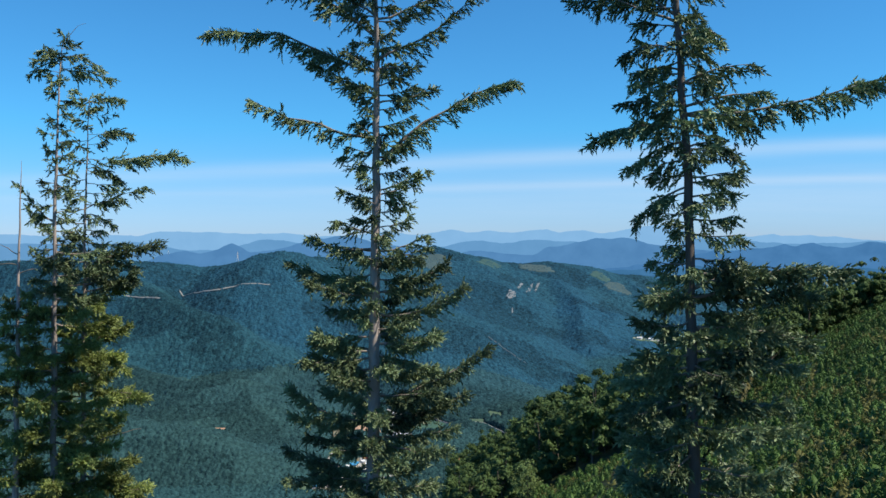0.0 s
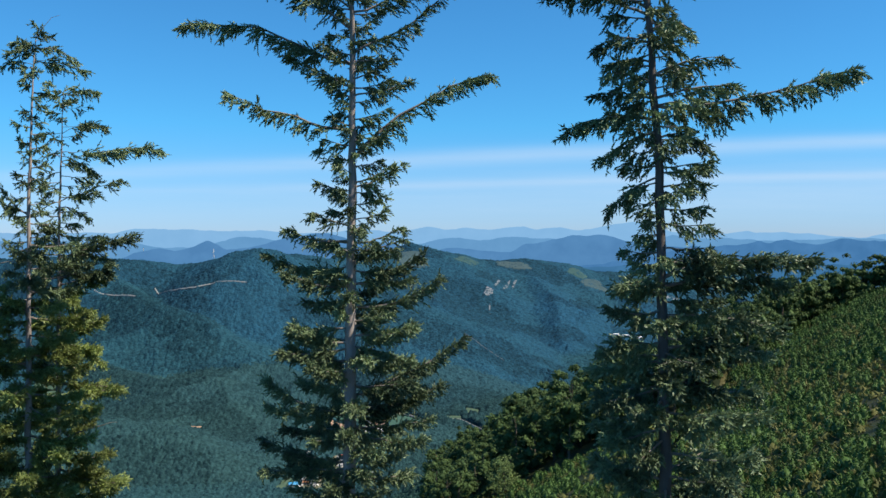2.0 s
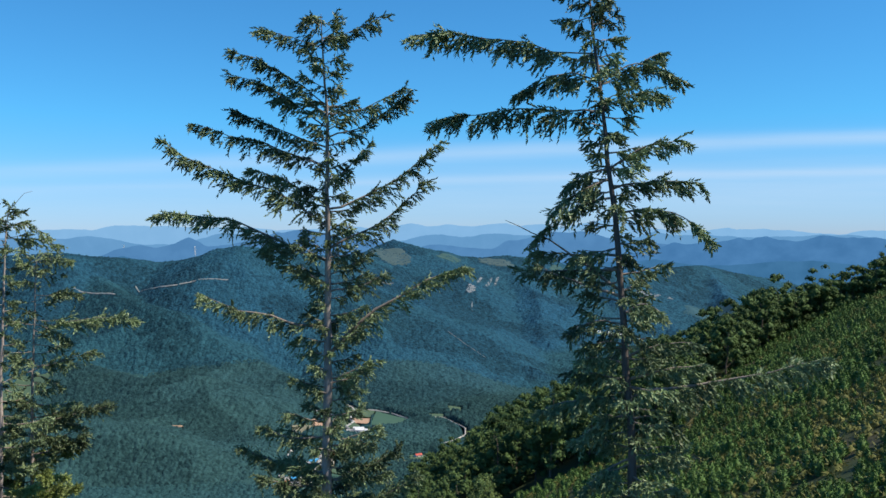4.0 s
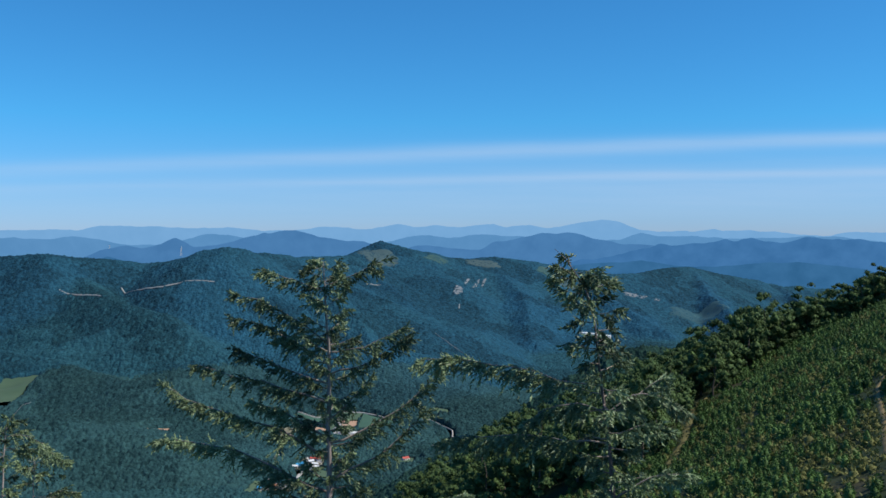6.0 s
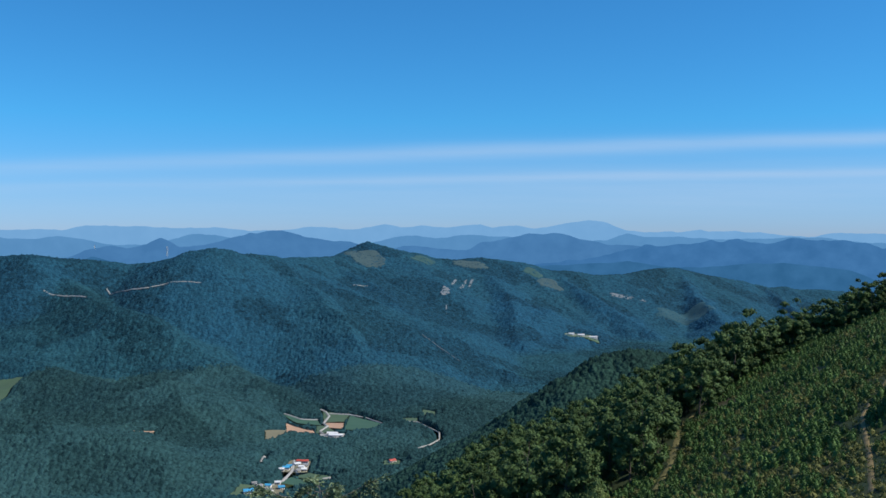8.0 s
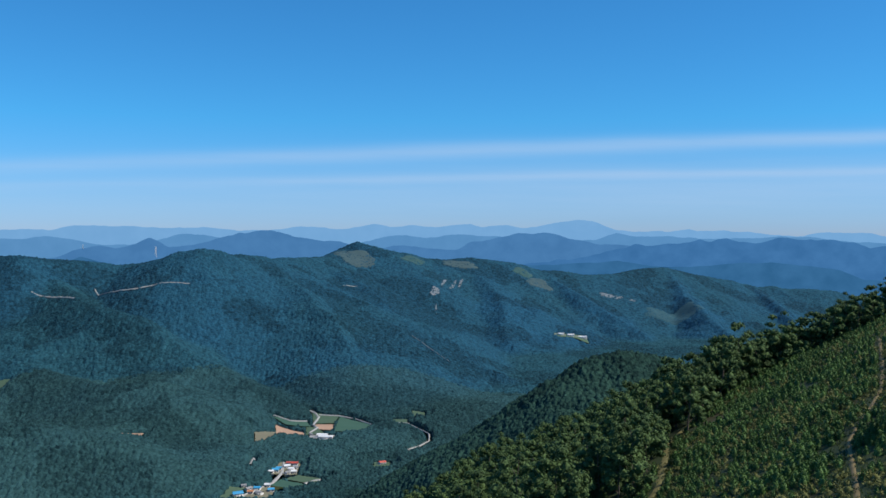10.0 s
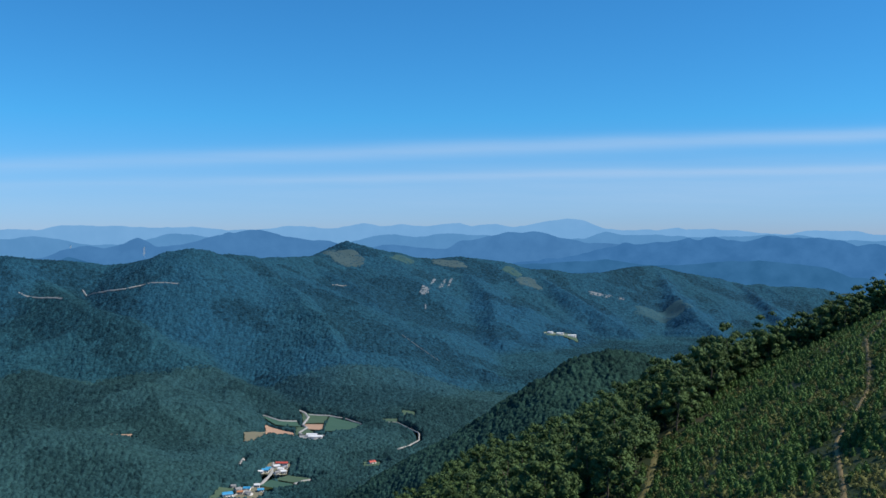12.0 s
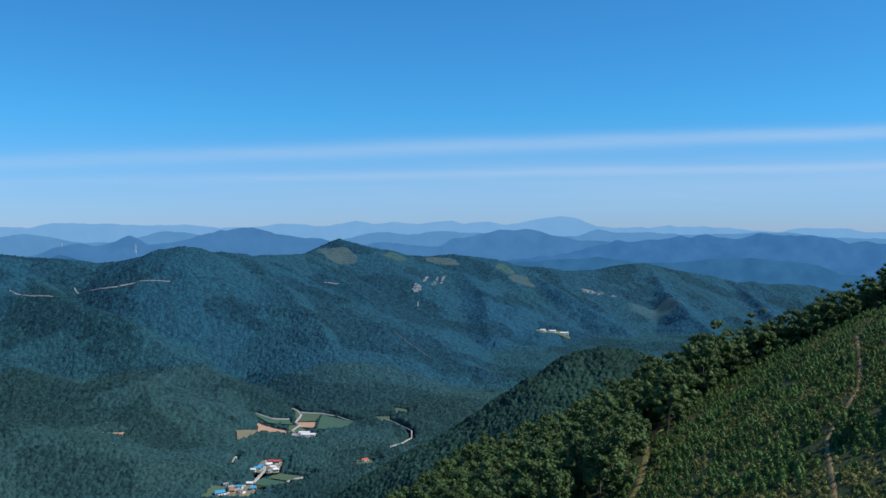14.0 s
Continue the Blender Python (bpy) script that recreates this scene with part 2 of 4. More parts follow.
def tube(points, radii, sides=7, rough=0.0, rng=None):
    """Vertices and faces of a closed tapered tube along points."""
    pts = np.asarray(points, float)
    tang = np.gradient(pts, axis=0)
    tang /= np.linalg.norm(tang, axis=1)[:, None] + 1e-9
    ref = np.array([0.0, 1.0, 0.0]) if abs(tang[0][1]) < 0.8 else np.array([1.0, 0.0, 0.0])
    a = np.cross(tang, ref)
    a /= np.linalg.norm(a, axis=1)[:, None] + 1e-9
    b = np.cross(tang, a)
    ang = np.arange(sides) * 2 * np.pi / sides
    ring = np.cos(ang)[None, :, None] * a[:, None] + np.sin(ang)[None, :, None] * b[:, None]
    r = np.asarray(radii, float)[:, None, None] * np.ones((1, sides, 1))
    if rough and rng is not None:
        r = r * (1 + rough * rng.uniform(-1, 1, r.shape))
    v = (pts[:, None] + ring * r).reshape(-1, 3)
    n = len(pts)
    i, j = np.meshgrid(np.arange(n - 1), np.arange(sides), indexing="ij")
    k = (j + 1) % sides
    f = np.stack([i * sides + j, i * sides + k, (i + 1) * sides + k, (i + 1) * sides + j], -1).reshape(-1, 4)
    return v, f


# ---- the lie of the land ----
def soft_plus(d, w):
    return w * np.logaddexp(0, np.asarray(d, float) / w)


def hash_noise(x, y, size, seed):
    """Smooth value noise in -1..1 over the plan."""
    gx, gy = np.floor(x / size), np.floor(y / size)
    fx, fy = x / size - gx, y / size - gy
    fx, fy = fx * fx * (3 - 2 * fx), fy * fy * (3 - 2 * fy)

    def h(a, b):
        s = np.sin(a * 127.1 + b * 311.7 + seed * 74.7) * 43758.5453
        return (s - np.floor(s)) * 2 - 1

    top = h(gx, gy) * (1 - fx) + h(gx + 1, gy) * fx
    low = h(gx, gy + 1) * (1 - fx) + h(gx + 1, gy + 1) * fx
    return top * (1 - fy) + low * fy


def fractal(x, y, size, seed, octaves=4):
    return sum(hash_noise(x, y, size / 2**k, seed + k) * 0.5**k for k in range(octaves))


def hill_plane(x, y):
    """The open slope on which the camera's trees stand."""
    xe = np.where(x > 130, 130 + 60 * np.tanh((x - 130) / 60), x)
    ye = np.where(y < -60, -60 + 60 * np.tanh((y + 60) / 60), y)
    return -15.2 + 0.44 * xe - 0.20 * ye


def ridge_height(x, y, line, slope, round_off, ribs=0.0, gap=90.0, slant=0.6, seed=0):
    """A crest with sloping sides, from which lesser ribs and gullies run down at about the given gap."""
    best = np.full(np.shape(x), -1e9)
    run = seed * 37.0
    jitter = hash_noise(x, y, gap * 1.7, seed + 60) * 0.25
    for (x0, y0, z0), (x1, y1, z1) in zip(line[:-1], line[1:]):
        dx, dy = x1 - x0, y1 - y0
        ln = math.hypot(dx, dy)
        t = np.clip(((x - x0) * dx + (y - y0) * dy) / (ln * ln), 0, 1)
        d = np.hypot(x - x0 - t * dx, y - y0 - t * dy)
        h = z0 + t * (z1 - z0) - slope * (np.sqrt(d * d + round_off**2) - round_off)
        if ribs:
            side = np.where((x - x0) * dy - (y - y0) * dx > 0, 0.37, 0.0)
            phase = (run + t * ln + slant * d) / gap + side + jitter
            gully = 1 - np.abs(2 * (phase - np.floor(phase)) - 1)
            h = h - ribs * gully * np.minimum(d, gap * 0.8) * (1 - np.exp(-d / 25))
        best = np.maximum(best, h)
        run += ln
    return best


FLOOR = -279.0
MAIN_CREST = [(-1900, 2300, -10), (-1200, 2250, -40), (-785, 2150, -28), (-725, 2190, -40), (-680, 2210, -44), (-588, 2250, -55), (-531, 2230, -48), (-468, 2180, -34),
              (-425, 2160, -19), (-385, 2150, -14), (-355, 2160, -17), (-327, 2190, -27), (-267, 2350, -35), (-256, 2450, -46), (-229, 2560, -42), (-172, 2640, -47),
              (-113, 2760, -42), (-73, 2860, -21), (-35, 2900, -7), (42, 2900, -18), (114, 2900, -29), (186, 2900, -49), (260, 2920, -53), (336, 2940, -47), (469, 2960, -66),
              (610, 3000, -92), (726, 3000, -110), (860, 3060, -109), (954, 3140, -95), (1067, 3200, -87), (1209, 3240, -118), (1452, 3300, -162), (1721, 3300, -181), (2400, 3300, -170)]
SPURS = [  # how steep the sides are, then the crest from the main ridge down to its toe
    (0.48, [(-689, 2080, -82), (-634, 2000, -102), (-564, 1900, -125), (-447, 1815, -144), (-383, 1760, -174), (-308, 1700, -207), (-212, 1640, -237), (-138, 1580, -270), (-105, 1560, -292)]),
    (0.54, [(-300, 2230, -32), (-245, 2280, -50), (-144, 2050, -105), (-67, 1900, -149), (-22, 1750, -214), (34, 1720, -244), (118, 1680, -274), (140, 1660, -292)]),
    (0.52, [(-124, 2640, -65), (-26, 2500, -107), (46, 2250, -151), (99, 2020, -203), (168, 1870, -236), (266, 1800, -259), (297, 1770, -290)]),
    (0.40, [(329, 2880, -74), (390, 2600, -148), (372, 2400, -205), (368, 2290, -245), (366, 2230, -290)]),
    (0.56, [(583, 2960, -97), (615, 2850, -126), (658, 2750, -158), (733, 2620, -216), (772, 2540, -250), (811, 2480, -284)]),
    (0.58, [(1060, 3180, -98), (1044, 2900, -172), (1022, 2640, -224), (1062, 2480, -290)]),
    (0.58, [(1435, 3260, -172), (1401, 3000, -215), (1378, 2720, -285)]),
    (0.32, [(-900, 1800, -190), (-604, 1650, -209), (-432, 1510, -228), (-315, 1490, -224), (-250, 1455, -240), (-195, 1425, -290)]),
    (0.28, [(-700, 1250, -215), (-422, 1150, -226), (-300, 1125, -244), (-235, 1105, -262), (-205, 1090, -290)]),
]
NEAR_SPUR = [(-130, 1060, -310), (-37, 1040, -284), (14, 1000, -262), (73, 960, -227), (115, 930, -193), (150, 910, -163), (193, 895, -136), (238, 890, -113), (262, 890, -108), (291, 890, -110),
             (330, 885, -122), (430, 820, -140), (560, 700, -150)]
PEAK = [(-62, 2910, -16), (-29, 2900, 3), (25, 2905, -16)]


def crest_y(x):
    return 209 + 7 * np.sin(x * 0.045) + 0.02 * x


def far_land(x, y):
    """Heights of the valley floor and of each ridge over the plan."""
    xs, ys = x + 8 * fractal(x, y, 130.0, 3), y + 8 * fractal(y, x, 130.0, 8)
    steep = 0.36 + 0.27 / (1 + np.exp((x + 150) / 60)) + 0.09 / (1 + np.exp((350 - x) / 60))
    land = [np.full(x.shape, FLOOR) + 4 * fractal(x, y, 220, 5), ridge_height(xs, ys, MAIN_CREST, steep, 30.0, 0.09, 190.0, 0.25, 1)]
    land += [ridge_height(xs, ys, line, sides, 6.0, 0.38 * sides, 115.0, 0.8, k + 2) for k, (sides, line) in enumerate(SPURS)]
    land += [ridge_height(xs, ys, NEAR_SPUR, 0.62, 18.0, 0.20, 60.0, 0.5, 20), ridge_height(x, y, PEAK, 0.55, 6.0)]
    return np.stack(land)


# painted haze on each: floor, main crest, the spurs in order, near spur, peak
RIDGE_HAZE = np.array([0.0, 0.55, 0.05, 0.40, 0.65, 0.82, 0.95, 1.0, 1.0, 0.10, 0.0, 0.0, 0.9])


def height(x, y):
    x, y = np.asarray(x, float), np.asarray(y, float)
    near = hill_plane(x, y) - 0.62 * soft_plus(y - crest_y(x), 6.0) - 0.35 * soft_plus(-x - 90, 20.0) - 0.3 * soft_plus(-y - 400, 30.0)
    w = 6.0
    stack = far_land(x, y)
    top = stack.max(0)
    far = top + w * np.log(np.exp((stack - top) / w).sum(0))
    far = far + 3.5 * fractal(x, y, 230.0, 11, 5) * np.clip((far - FLOOR) / 60, 0, 1)
    across = 0.94 * x + 0.33 * y + 45 * hash_noise(x, y, 300.0, 31)
    along = 0.16 * (0.94 * y - 0.33 * x)
    folds = 0.5 - np.abs(hash_noise(across, along, 92.0, 33)) - 0.35 * np.abs(hash_noise(across, along * 1.6, 41.0, 35))
    far = far + 9 * folds * np.clip((far - FLOOR) / 60, 0, 1) * (1 - np.exp(-np.maximum(-far - 10, 0) / 70))
    far = far + 9 * np.clip((1500 - y) / 400, 0, 1) * np.clip((-x - 100) / 200, 0, 1) * (1 + hash_noise(x * 1.3 + y * 0.5, y, 170.0, 21))
    far = np.where(np.hypot(x, y) < 420, np.minimum(far, near - 5), far)
    return np.maximum(near + 0.35 * fractal(x, y, 14.0, 2, 3), far)


# open land in the valley: what it is, material, four corners
CLEARINGS = [
    ("crop_field", M_FIELD, (-50, 1400), (-14, 1387), (12, 1442), (-44, 1524)), ("meadow", M_MEADOW, (-92, 1556), (-46, 1526), (-52, 1463), (-84, 1468)),
    ("bare_field", M_ORANGE, (-83, 1463), (-52, 1450), (-53, 1407), (-76, 1420)), ("crop_field", M_FIELD, (-155, 1500), (-97, 1484), (-88, 1445), (-128, 1454)),
    ("bare_field", M_ORANGE, (-142, 1440), (-97, 1400), (-92, 1368), (-136, 1386)), ("bare_field", M_TAN, (-168, 1385), (-138, 1400), (-140, 1362), (-160, 1322)),
    ("yard", M_ROAD, (-86, 1376), (-46, 1366), (-56, 1328), (-80, 1342)), ("meadow", M_MEADOW, (-93, 1440), (-79, 1436), (-62, 1382), (-92, 1382)),
    ("meadow", M_MEADOW, (44, 1488), (67, 1480), (64, 1447), (44, 1450)), ("meadow", M_MEADOW, (78, 1546), (98, 1530), (96, 1500), (76, 1510)),
    ("village_yard", M_TAN, (-122, 1152), (-113, 1210), (-87, 1206), (-88, 1152)), ("meadow", M_MEADOW, (-86, 1150), (-52, 1126), (-68, 1108), (-102, 1132)),
    ("crop_field", M_FIELD, (-106, 1128), (-73, 1106), (-92, 1090), (-114, 1098)), ("village_yard", M_TAN, (-140, 1046), (-138, 1092), (-110, 1092), (-108, 1046)),
    ("meadow", M_MEADOW, (-166, 1040), (-161, 1086), (-142, 1086), (-143, 1040)), ("bare_field", M_ORANGE, (-356, 1306), (-322, 1308), (-322, 1346), (-352, 1342)),
    ("meadow", M_MEADOW, (-672, 1510), (-610, 1510), (-606, 1610), (-668, 1612)), ("meadow", M_MEADOW, (508, 2424), (602, 2420), (604, 2456), (512, 2454)),
    ("meadow", M_MEADOW, (8, 1178), (32, 1184), (30, 1202), (10, 1204)),
]
VALLEY_ROADS = [
    ([(-96, 1569), (-87, 1552), (-79, 1515), (-85, 1457), (-77, 1428), (-87, 1392), (-80, 1374)], 4.5), ([(-79, 1535), (-46, 1526), (-16, 1498), (-7, 1477), (8, 1445)], 3),
    ([(45, 1453), (65, 1446), (94, 1368), (91, 1325), (74, 1290), (56, 1262)], 2.6), ([(-150, 1226), (-150, 1190)], 5), ([(-109, 1208), (-107, 1160), (-114, 1108), (-126, 1085), (-146, 1044)], 4.5),
    ([(-76, 1106), (-66, 1119), (-52, 1123)], 4.5), ([(-152, 1506), (-122, 1481), (-96, 1484)], 3), ([(512, 2444), (600, 2440)], 5)]


def near_line(x, y, line):
    best = np.full(np.shape(x), 1e9)
    for (x0, y0), (x1, y1) in zip(line[:-1], line[1:]):
        dx, dy = x1 - x0, y1 - y0
        t = np.clip(((x - x0) * dx + (y - y0) * dy) / (dx * dx + dy * dy), 0, 1)
        best = np.minimum(best, np.hypot(x - x0 - t * dx, y - y0 - t * dy))
    return best


def in_clearing(x, y, grow=0.0):
    inside = np.zeros(np.shape(x), bool)
    for _, _, *corners in CLEARINGS:
        depth = np.full(np.shape(x), 1e9)
        spin = sum(x0 * y1 - x1 * y0 for (x0, y0), (x1, y1) in zip(corners, corners[1:] + corners[:1]))
        corners = corners[::-1] if spin > 0 else corners
        for (x0, y0), (x1, y1) in zip(corners, corners[1:] + corners[:1]):
            ln = math.hypot(x1 - x0, y1 - y0)
            depth = np.minimum(depth, ((y1 - y0) * (x - x0) - (x1 - x0) * (y - y0)) / ln)
        inside |= depth > -grow
    for line, width in VALLEY_ROADS:
        inside |= near_line(x, y, line) < width / 2 + 2 + grow / 3
    return inside


def ground_mesh():
    front = np.radians(np.arange(-45, 45.01, 0.6))
    rest = np.radians(np.arange(50, 311, 5.0))
    az = np.concatenate([front, rest])
    rad = np.concatenate([[0.02], np.geomspace(3, 4900, 200)])
    a, r = np.meshgrid(az, rad)
    x, y = r * np.sin(a), r * np.cos(a)
    z = height(x, y)
    z = z - 5 * np.clip((r - 420) / 4, 0, 1) - 10 * np.clip((r - 600) / 150, 0, 1)
    nr, na = x.shape
    i, j = np.meshgrid(np.arange(nr - 1), np.arange(na), indexing="ij")
    k = (j + 1) % na
    f = np.stack([i * na + j, (i + 1) * na + j, (i + 1) * na + k, i * na + k], -1).reshape(-1, 4)
    return raw_mesh("ground", np.stack([x, y, z], -1).reshape(-1, 3), f[:, ::-1], M_GROUND, True)


tagged(new("ground", ground_mesh()), "grassy hillside soil falling to a wooded valley", "ground", kind="structure")


def crowns(x, y, cell, seed):
    """Height above the soil of a closed canopy of round and pointed crowns, and a tone for each tree."""
    gx, gy = np.floor(x / cell), np.floor(y / cell)
    best, tone = np.full(x.shape, -9.0), np.zeros(x.shape)
    conifer = hash_noise(x + 0.4 * y, y, 130.0, seed + 5) + 0.4 * hash_noise(x, y, 45.0, seed + 9) > 0.18

    def h(a, b, k):
        s = np.sin(a * 12.9898 + b * 78.233 + k * 37.719 + seed) * 43758.5453
        return s - np.floor(s)

    for dx in (-1, 0, 1):
        for dy in (-1, 0, 1):
            a, b = gx + dx, gy + dy
            px, py = (a + 0.15 + 0.7 * h(a, b, 1)) * cell, (b + 0.15 + 0.7 * h(a, b, 2)) * cell
            tall = 8.0 + 2.6 * h(a, b, 3) ** 1.3
            d = np.hypot(x - px, y - py) / cell
            dome = np.where(conifer, tall + 1.0 - 6.8 * d, tall - 7.5 * d * d)
            up = dome > best
            best = np.where(up, dome, best)
            tone = np.where(up, np.where(conifer, 0.28, 0.60) + 0.55 * (h(a, b, 4) - 0.5), tone)
    return np.maximum(best, 1.0), tone


def canopy(name, az, rad, cell, seed, material, label, ridge_haze):
    a, r = np.meshgrid(np.radians(az), rad)
    x, y = r * np.sin(a), r * np.cos(a)
    up, tone = crowns(x, y, cell, seed)
    soil = height(x, y)
    bare = in_clearing(x, y, 1.5) | in_clearing(x, y + 12) | in_clearing(x, y + 24, -2)
    rng = np.random.default_rng(seed)
    up = np.where(in_clearing(x, y, 12), up * 0.5, up) + rng.normal(0, 0.2, x.shape)
    z = np.where(bare, soil - 2.0, soil + up)
    z[0] = soil[0] - 2.0
    # painted haze follows the highest ridge, varied at random
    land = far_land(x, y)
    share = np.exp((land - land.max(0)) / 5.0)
    haze_mix = (share * ridge_haze[:, None, None]).sum(0) / share.sum(0)
    haze_mix = np.clip(haze_mix + 0.16 * hash_noise(x, y, 150.0, seed + 2) + 0.10 * hash_noise(x, y, 45.0, seed + 4), 0, 1)
    bare = bare.ravel()
    nr, na = x.shape
    i, j = np.meshgrid(np.arange(nr - 1), np.arange(na - 1), indexing="ij")
    f = np.stack([i * na + j, i * na + j + 1, (i + 1) * na + j + 1, (i + 1) * na + j], -1).reshape(-1, 4)
    f = f[~bare[f].all(1)]
    seen = (y < np.interp(x, [p[0] for p in MAIN_CREST], [p[1] for p in MAIN_CREST]) + 140).ravel()
    f = f[seen[f].all(1)]
    me = raw_mesh(name, np.stack([x, y, z], -1).reshape(-1, 3), f, material)
    me.attributes.new("tone", "FLOAT", "POINT").data.foreach_set("value", tone.astype(np.float32).ravel())
    me.attributes.new("haze_mix", "FLOAT", "POINT").data.foreach_set("value", haze_mix.astype(np.float32).ravel())
    return tagged(new(name, me), label, "forest", kind="stuff")


def rings(start, end, step, growth):
    radii = [start]
    while radii[-1] < end:
        radii.append(radii[-1] + step + radii[-1] * growth)
    return np.array(radii)


canopy("mountain_forest", np.arange(-27.5, 33.5, 0.065), rings(1694.0, 3720.0, 0.8, 0.0012), 6.2, 3, M_FOREST, "dense mixed forest covering the mountain slopes, blue haze in its colour", RIDGE_HAZE)
canopy("valley_forest", np.arange(-27.5, 33.5, 0.075), rings(1050.0, 1702.0, 0.4, 0.0014), 4.7, 3, M_VALLEY, "dense green mixed forest on the valley floor and foothills", RIDGE_HAZE)
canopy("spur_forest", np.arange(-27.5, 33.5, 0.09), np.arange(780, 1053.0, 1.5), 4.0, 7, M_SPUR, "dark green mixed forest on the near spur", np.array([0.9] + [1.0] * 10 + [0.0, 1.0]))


# ---- far ranges ----
def far_range(name, dist, depth, line, rough, material, seed):
    """A long ridge: crest given by azimuth and elevation in thousandths, falling away towards the viewer."""
    az = np.radians(np.arange(-50, 50.01, 0.09))
    u = np.tan(az)
    lx, lz = [p[0] / 1000 for p in line], [p[1] / 1000 for p in line]
    e = np.interp(u, lx, lz)
    k = np.ones(3) / 3
    e = np.convolve(np.pad(e, 1, mode="edge"), k, "valid")
    e = e + rough / 1000 * fractal(u * 1000, u * 0 + seed * 31.0, 26.0, seed, 6)
    rows = [np.stack([np.sin(az) * (dist + 40), np.cos(az) * (dist + 40), 15 + e * np.cos(az) * dist - 250], -1)]
    for i, s in enumerate(np.linspace(0, 1, 7)):
        d = dist - depth * s
        dip = (s**0.8) * 170 + 400 * (i == 6) + 30 * s * (fractal(u * 1000, u * 0 + seed * 7.0, 35.0, seed + 3, 3))
        rows.append(np.stack([np.sin(az) * d, np.cos(az) * d, 15 + e * np.cos(az) * dist - dip], -1))
    v = np.stack(rows)
    n, m = v.shape[:2]
    i, j = np.meshgrid(np.arange(n - 1), np.arange(m - 1), indexing="ij")
    f = np.stack([i * m + j, i * m + j + 1, (i + 1) * m + j + 1, (i + 1) * m + j], -1).reshape(-1, 4)
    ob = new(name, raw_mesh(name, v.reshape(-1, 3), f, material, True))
    return tagged(ob, "hazy blue mountain range on the horizon", "mountain range", group="far ranges", kind="structure")


# the further off, the paler and bluer: haze put into the glowing colour
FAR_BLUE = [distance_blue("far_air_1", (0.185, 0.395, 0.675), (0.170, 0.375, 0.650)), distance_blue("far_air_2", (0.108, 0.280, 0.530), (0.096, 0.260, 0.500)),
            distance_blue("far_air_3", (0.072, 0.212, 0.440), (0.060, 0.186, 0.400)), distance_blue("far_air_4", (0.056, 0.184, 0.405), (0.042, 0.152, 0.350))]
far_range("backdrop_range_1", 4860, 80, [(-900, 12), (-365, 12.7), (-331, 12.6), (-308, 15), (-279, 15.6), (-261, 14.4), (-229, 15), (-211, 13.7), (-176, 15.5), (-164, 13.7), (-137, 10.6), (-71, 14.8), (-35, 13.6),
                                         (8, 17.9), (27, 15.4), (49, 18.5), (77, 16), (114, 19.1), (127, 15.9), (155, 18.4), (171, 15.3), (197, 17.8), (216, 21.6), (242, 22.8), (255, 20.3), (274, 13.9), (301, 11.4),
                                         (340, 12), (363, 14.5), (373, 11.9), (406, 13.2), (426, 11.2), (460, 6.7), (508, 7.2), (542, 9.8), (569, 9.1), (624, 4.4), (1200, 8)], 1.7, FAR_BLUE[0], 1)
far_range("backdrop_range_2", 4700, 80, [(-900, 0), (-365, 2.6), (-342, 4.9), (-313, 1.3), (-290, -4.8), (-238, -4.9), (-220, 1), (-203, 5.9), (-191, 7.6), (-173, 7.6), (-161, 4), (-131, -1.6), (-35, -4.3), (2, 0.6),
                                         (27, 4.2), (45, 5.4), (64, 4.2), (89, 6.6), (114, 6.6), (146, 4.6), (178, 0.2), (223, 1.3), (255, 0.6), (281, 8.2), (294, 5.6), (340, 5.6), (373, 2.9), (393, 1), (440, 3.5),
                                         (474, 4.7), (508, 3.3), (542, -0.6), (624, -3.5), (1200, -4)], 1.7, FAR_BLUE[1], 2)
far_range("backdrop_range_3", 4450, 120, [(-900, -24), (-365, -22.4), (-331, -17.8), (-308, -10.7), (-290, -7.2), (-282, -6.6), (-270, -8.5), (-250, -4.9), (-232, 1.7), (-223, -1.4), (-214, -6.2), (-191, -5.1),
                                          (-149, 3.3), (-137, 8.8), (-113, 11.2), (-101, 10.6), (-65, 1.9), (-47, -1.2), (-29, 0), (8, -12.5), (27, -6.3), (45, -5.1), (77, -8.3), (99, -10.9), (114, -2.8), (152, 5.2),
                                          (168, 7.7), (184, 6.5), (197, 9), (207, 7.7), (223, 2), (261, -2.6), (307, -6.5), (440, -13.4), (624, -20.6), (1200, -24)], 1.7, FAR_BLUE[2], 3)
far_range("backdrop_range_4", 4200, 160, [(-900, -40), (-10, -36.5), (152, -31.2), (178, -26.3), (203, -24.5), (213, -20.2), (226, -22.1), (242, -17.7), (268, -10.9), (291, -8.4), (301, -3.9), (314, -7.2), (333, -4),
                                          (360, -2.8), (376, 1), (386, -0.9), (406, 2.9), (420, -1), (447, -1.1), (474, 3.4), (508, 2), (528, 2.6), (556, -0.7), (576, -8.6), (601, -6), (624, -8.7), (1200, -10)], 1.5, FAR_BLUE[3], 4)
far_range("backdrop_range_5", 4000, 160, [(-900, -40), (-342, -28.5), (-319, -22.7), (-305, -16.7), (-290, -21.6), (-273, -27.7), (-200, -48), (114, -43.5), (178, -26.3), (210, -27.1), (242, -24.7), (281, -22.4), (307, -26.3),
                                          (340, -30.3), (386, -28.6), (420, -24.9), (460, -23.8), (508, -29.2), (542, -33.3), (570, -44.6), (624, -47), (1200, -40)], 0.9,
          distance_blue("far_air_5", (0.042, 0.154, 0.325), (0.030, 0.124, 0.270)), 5)


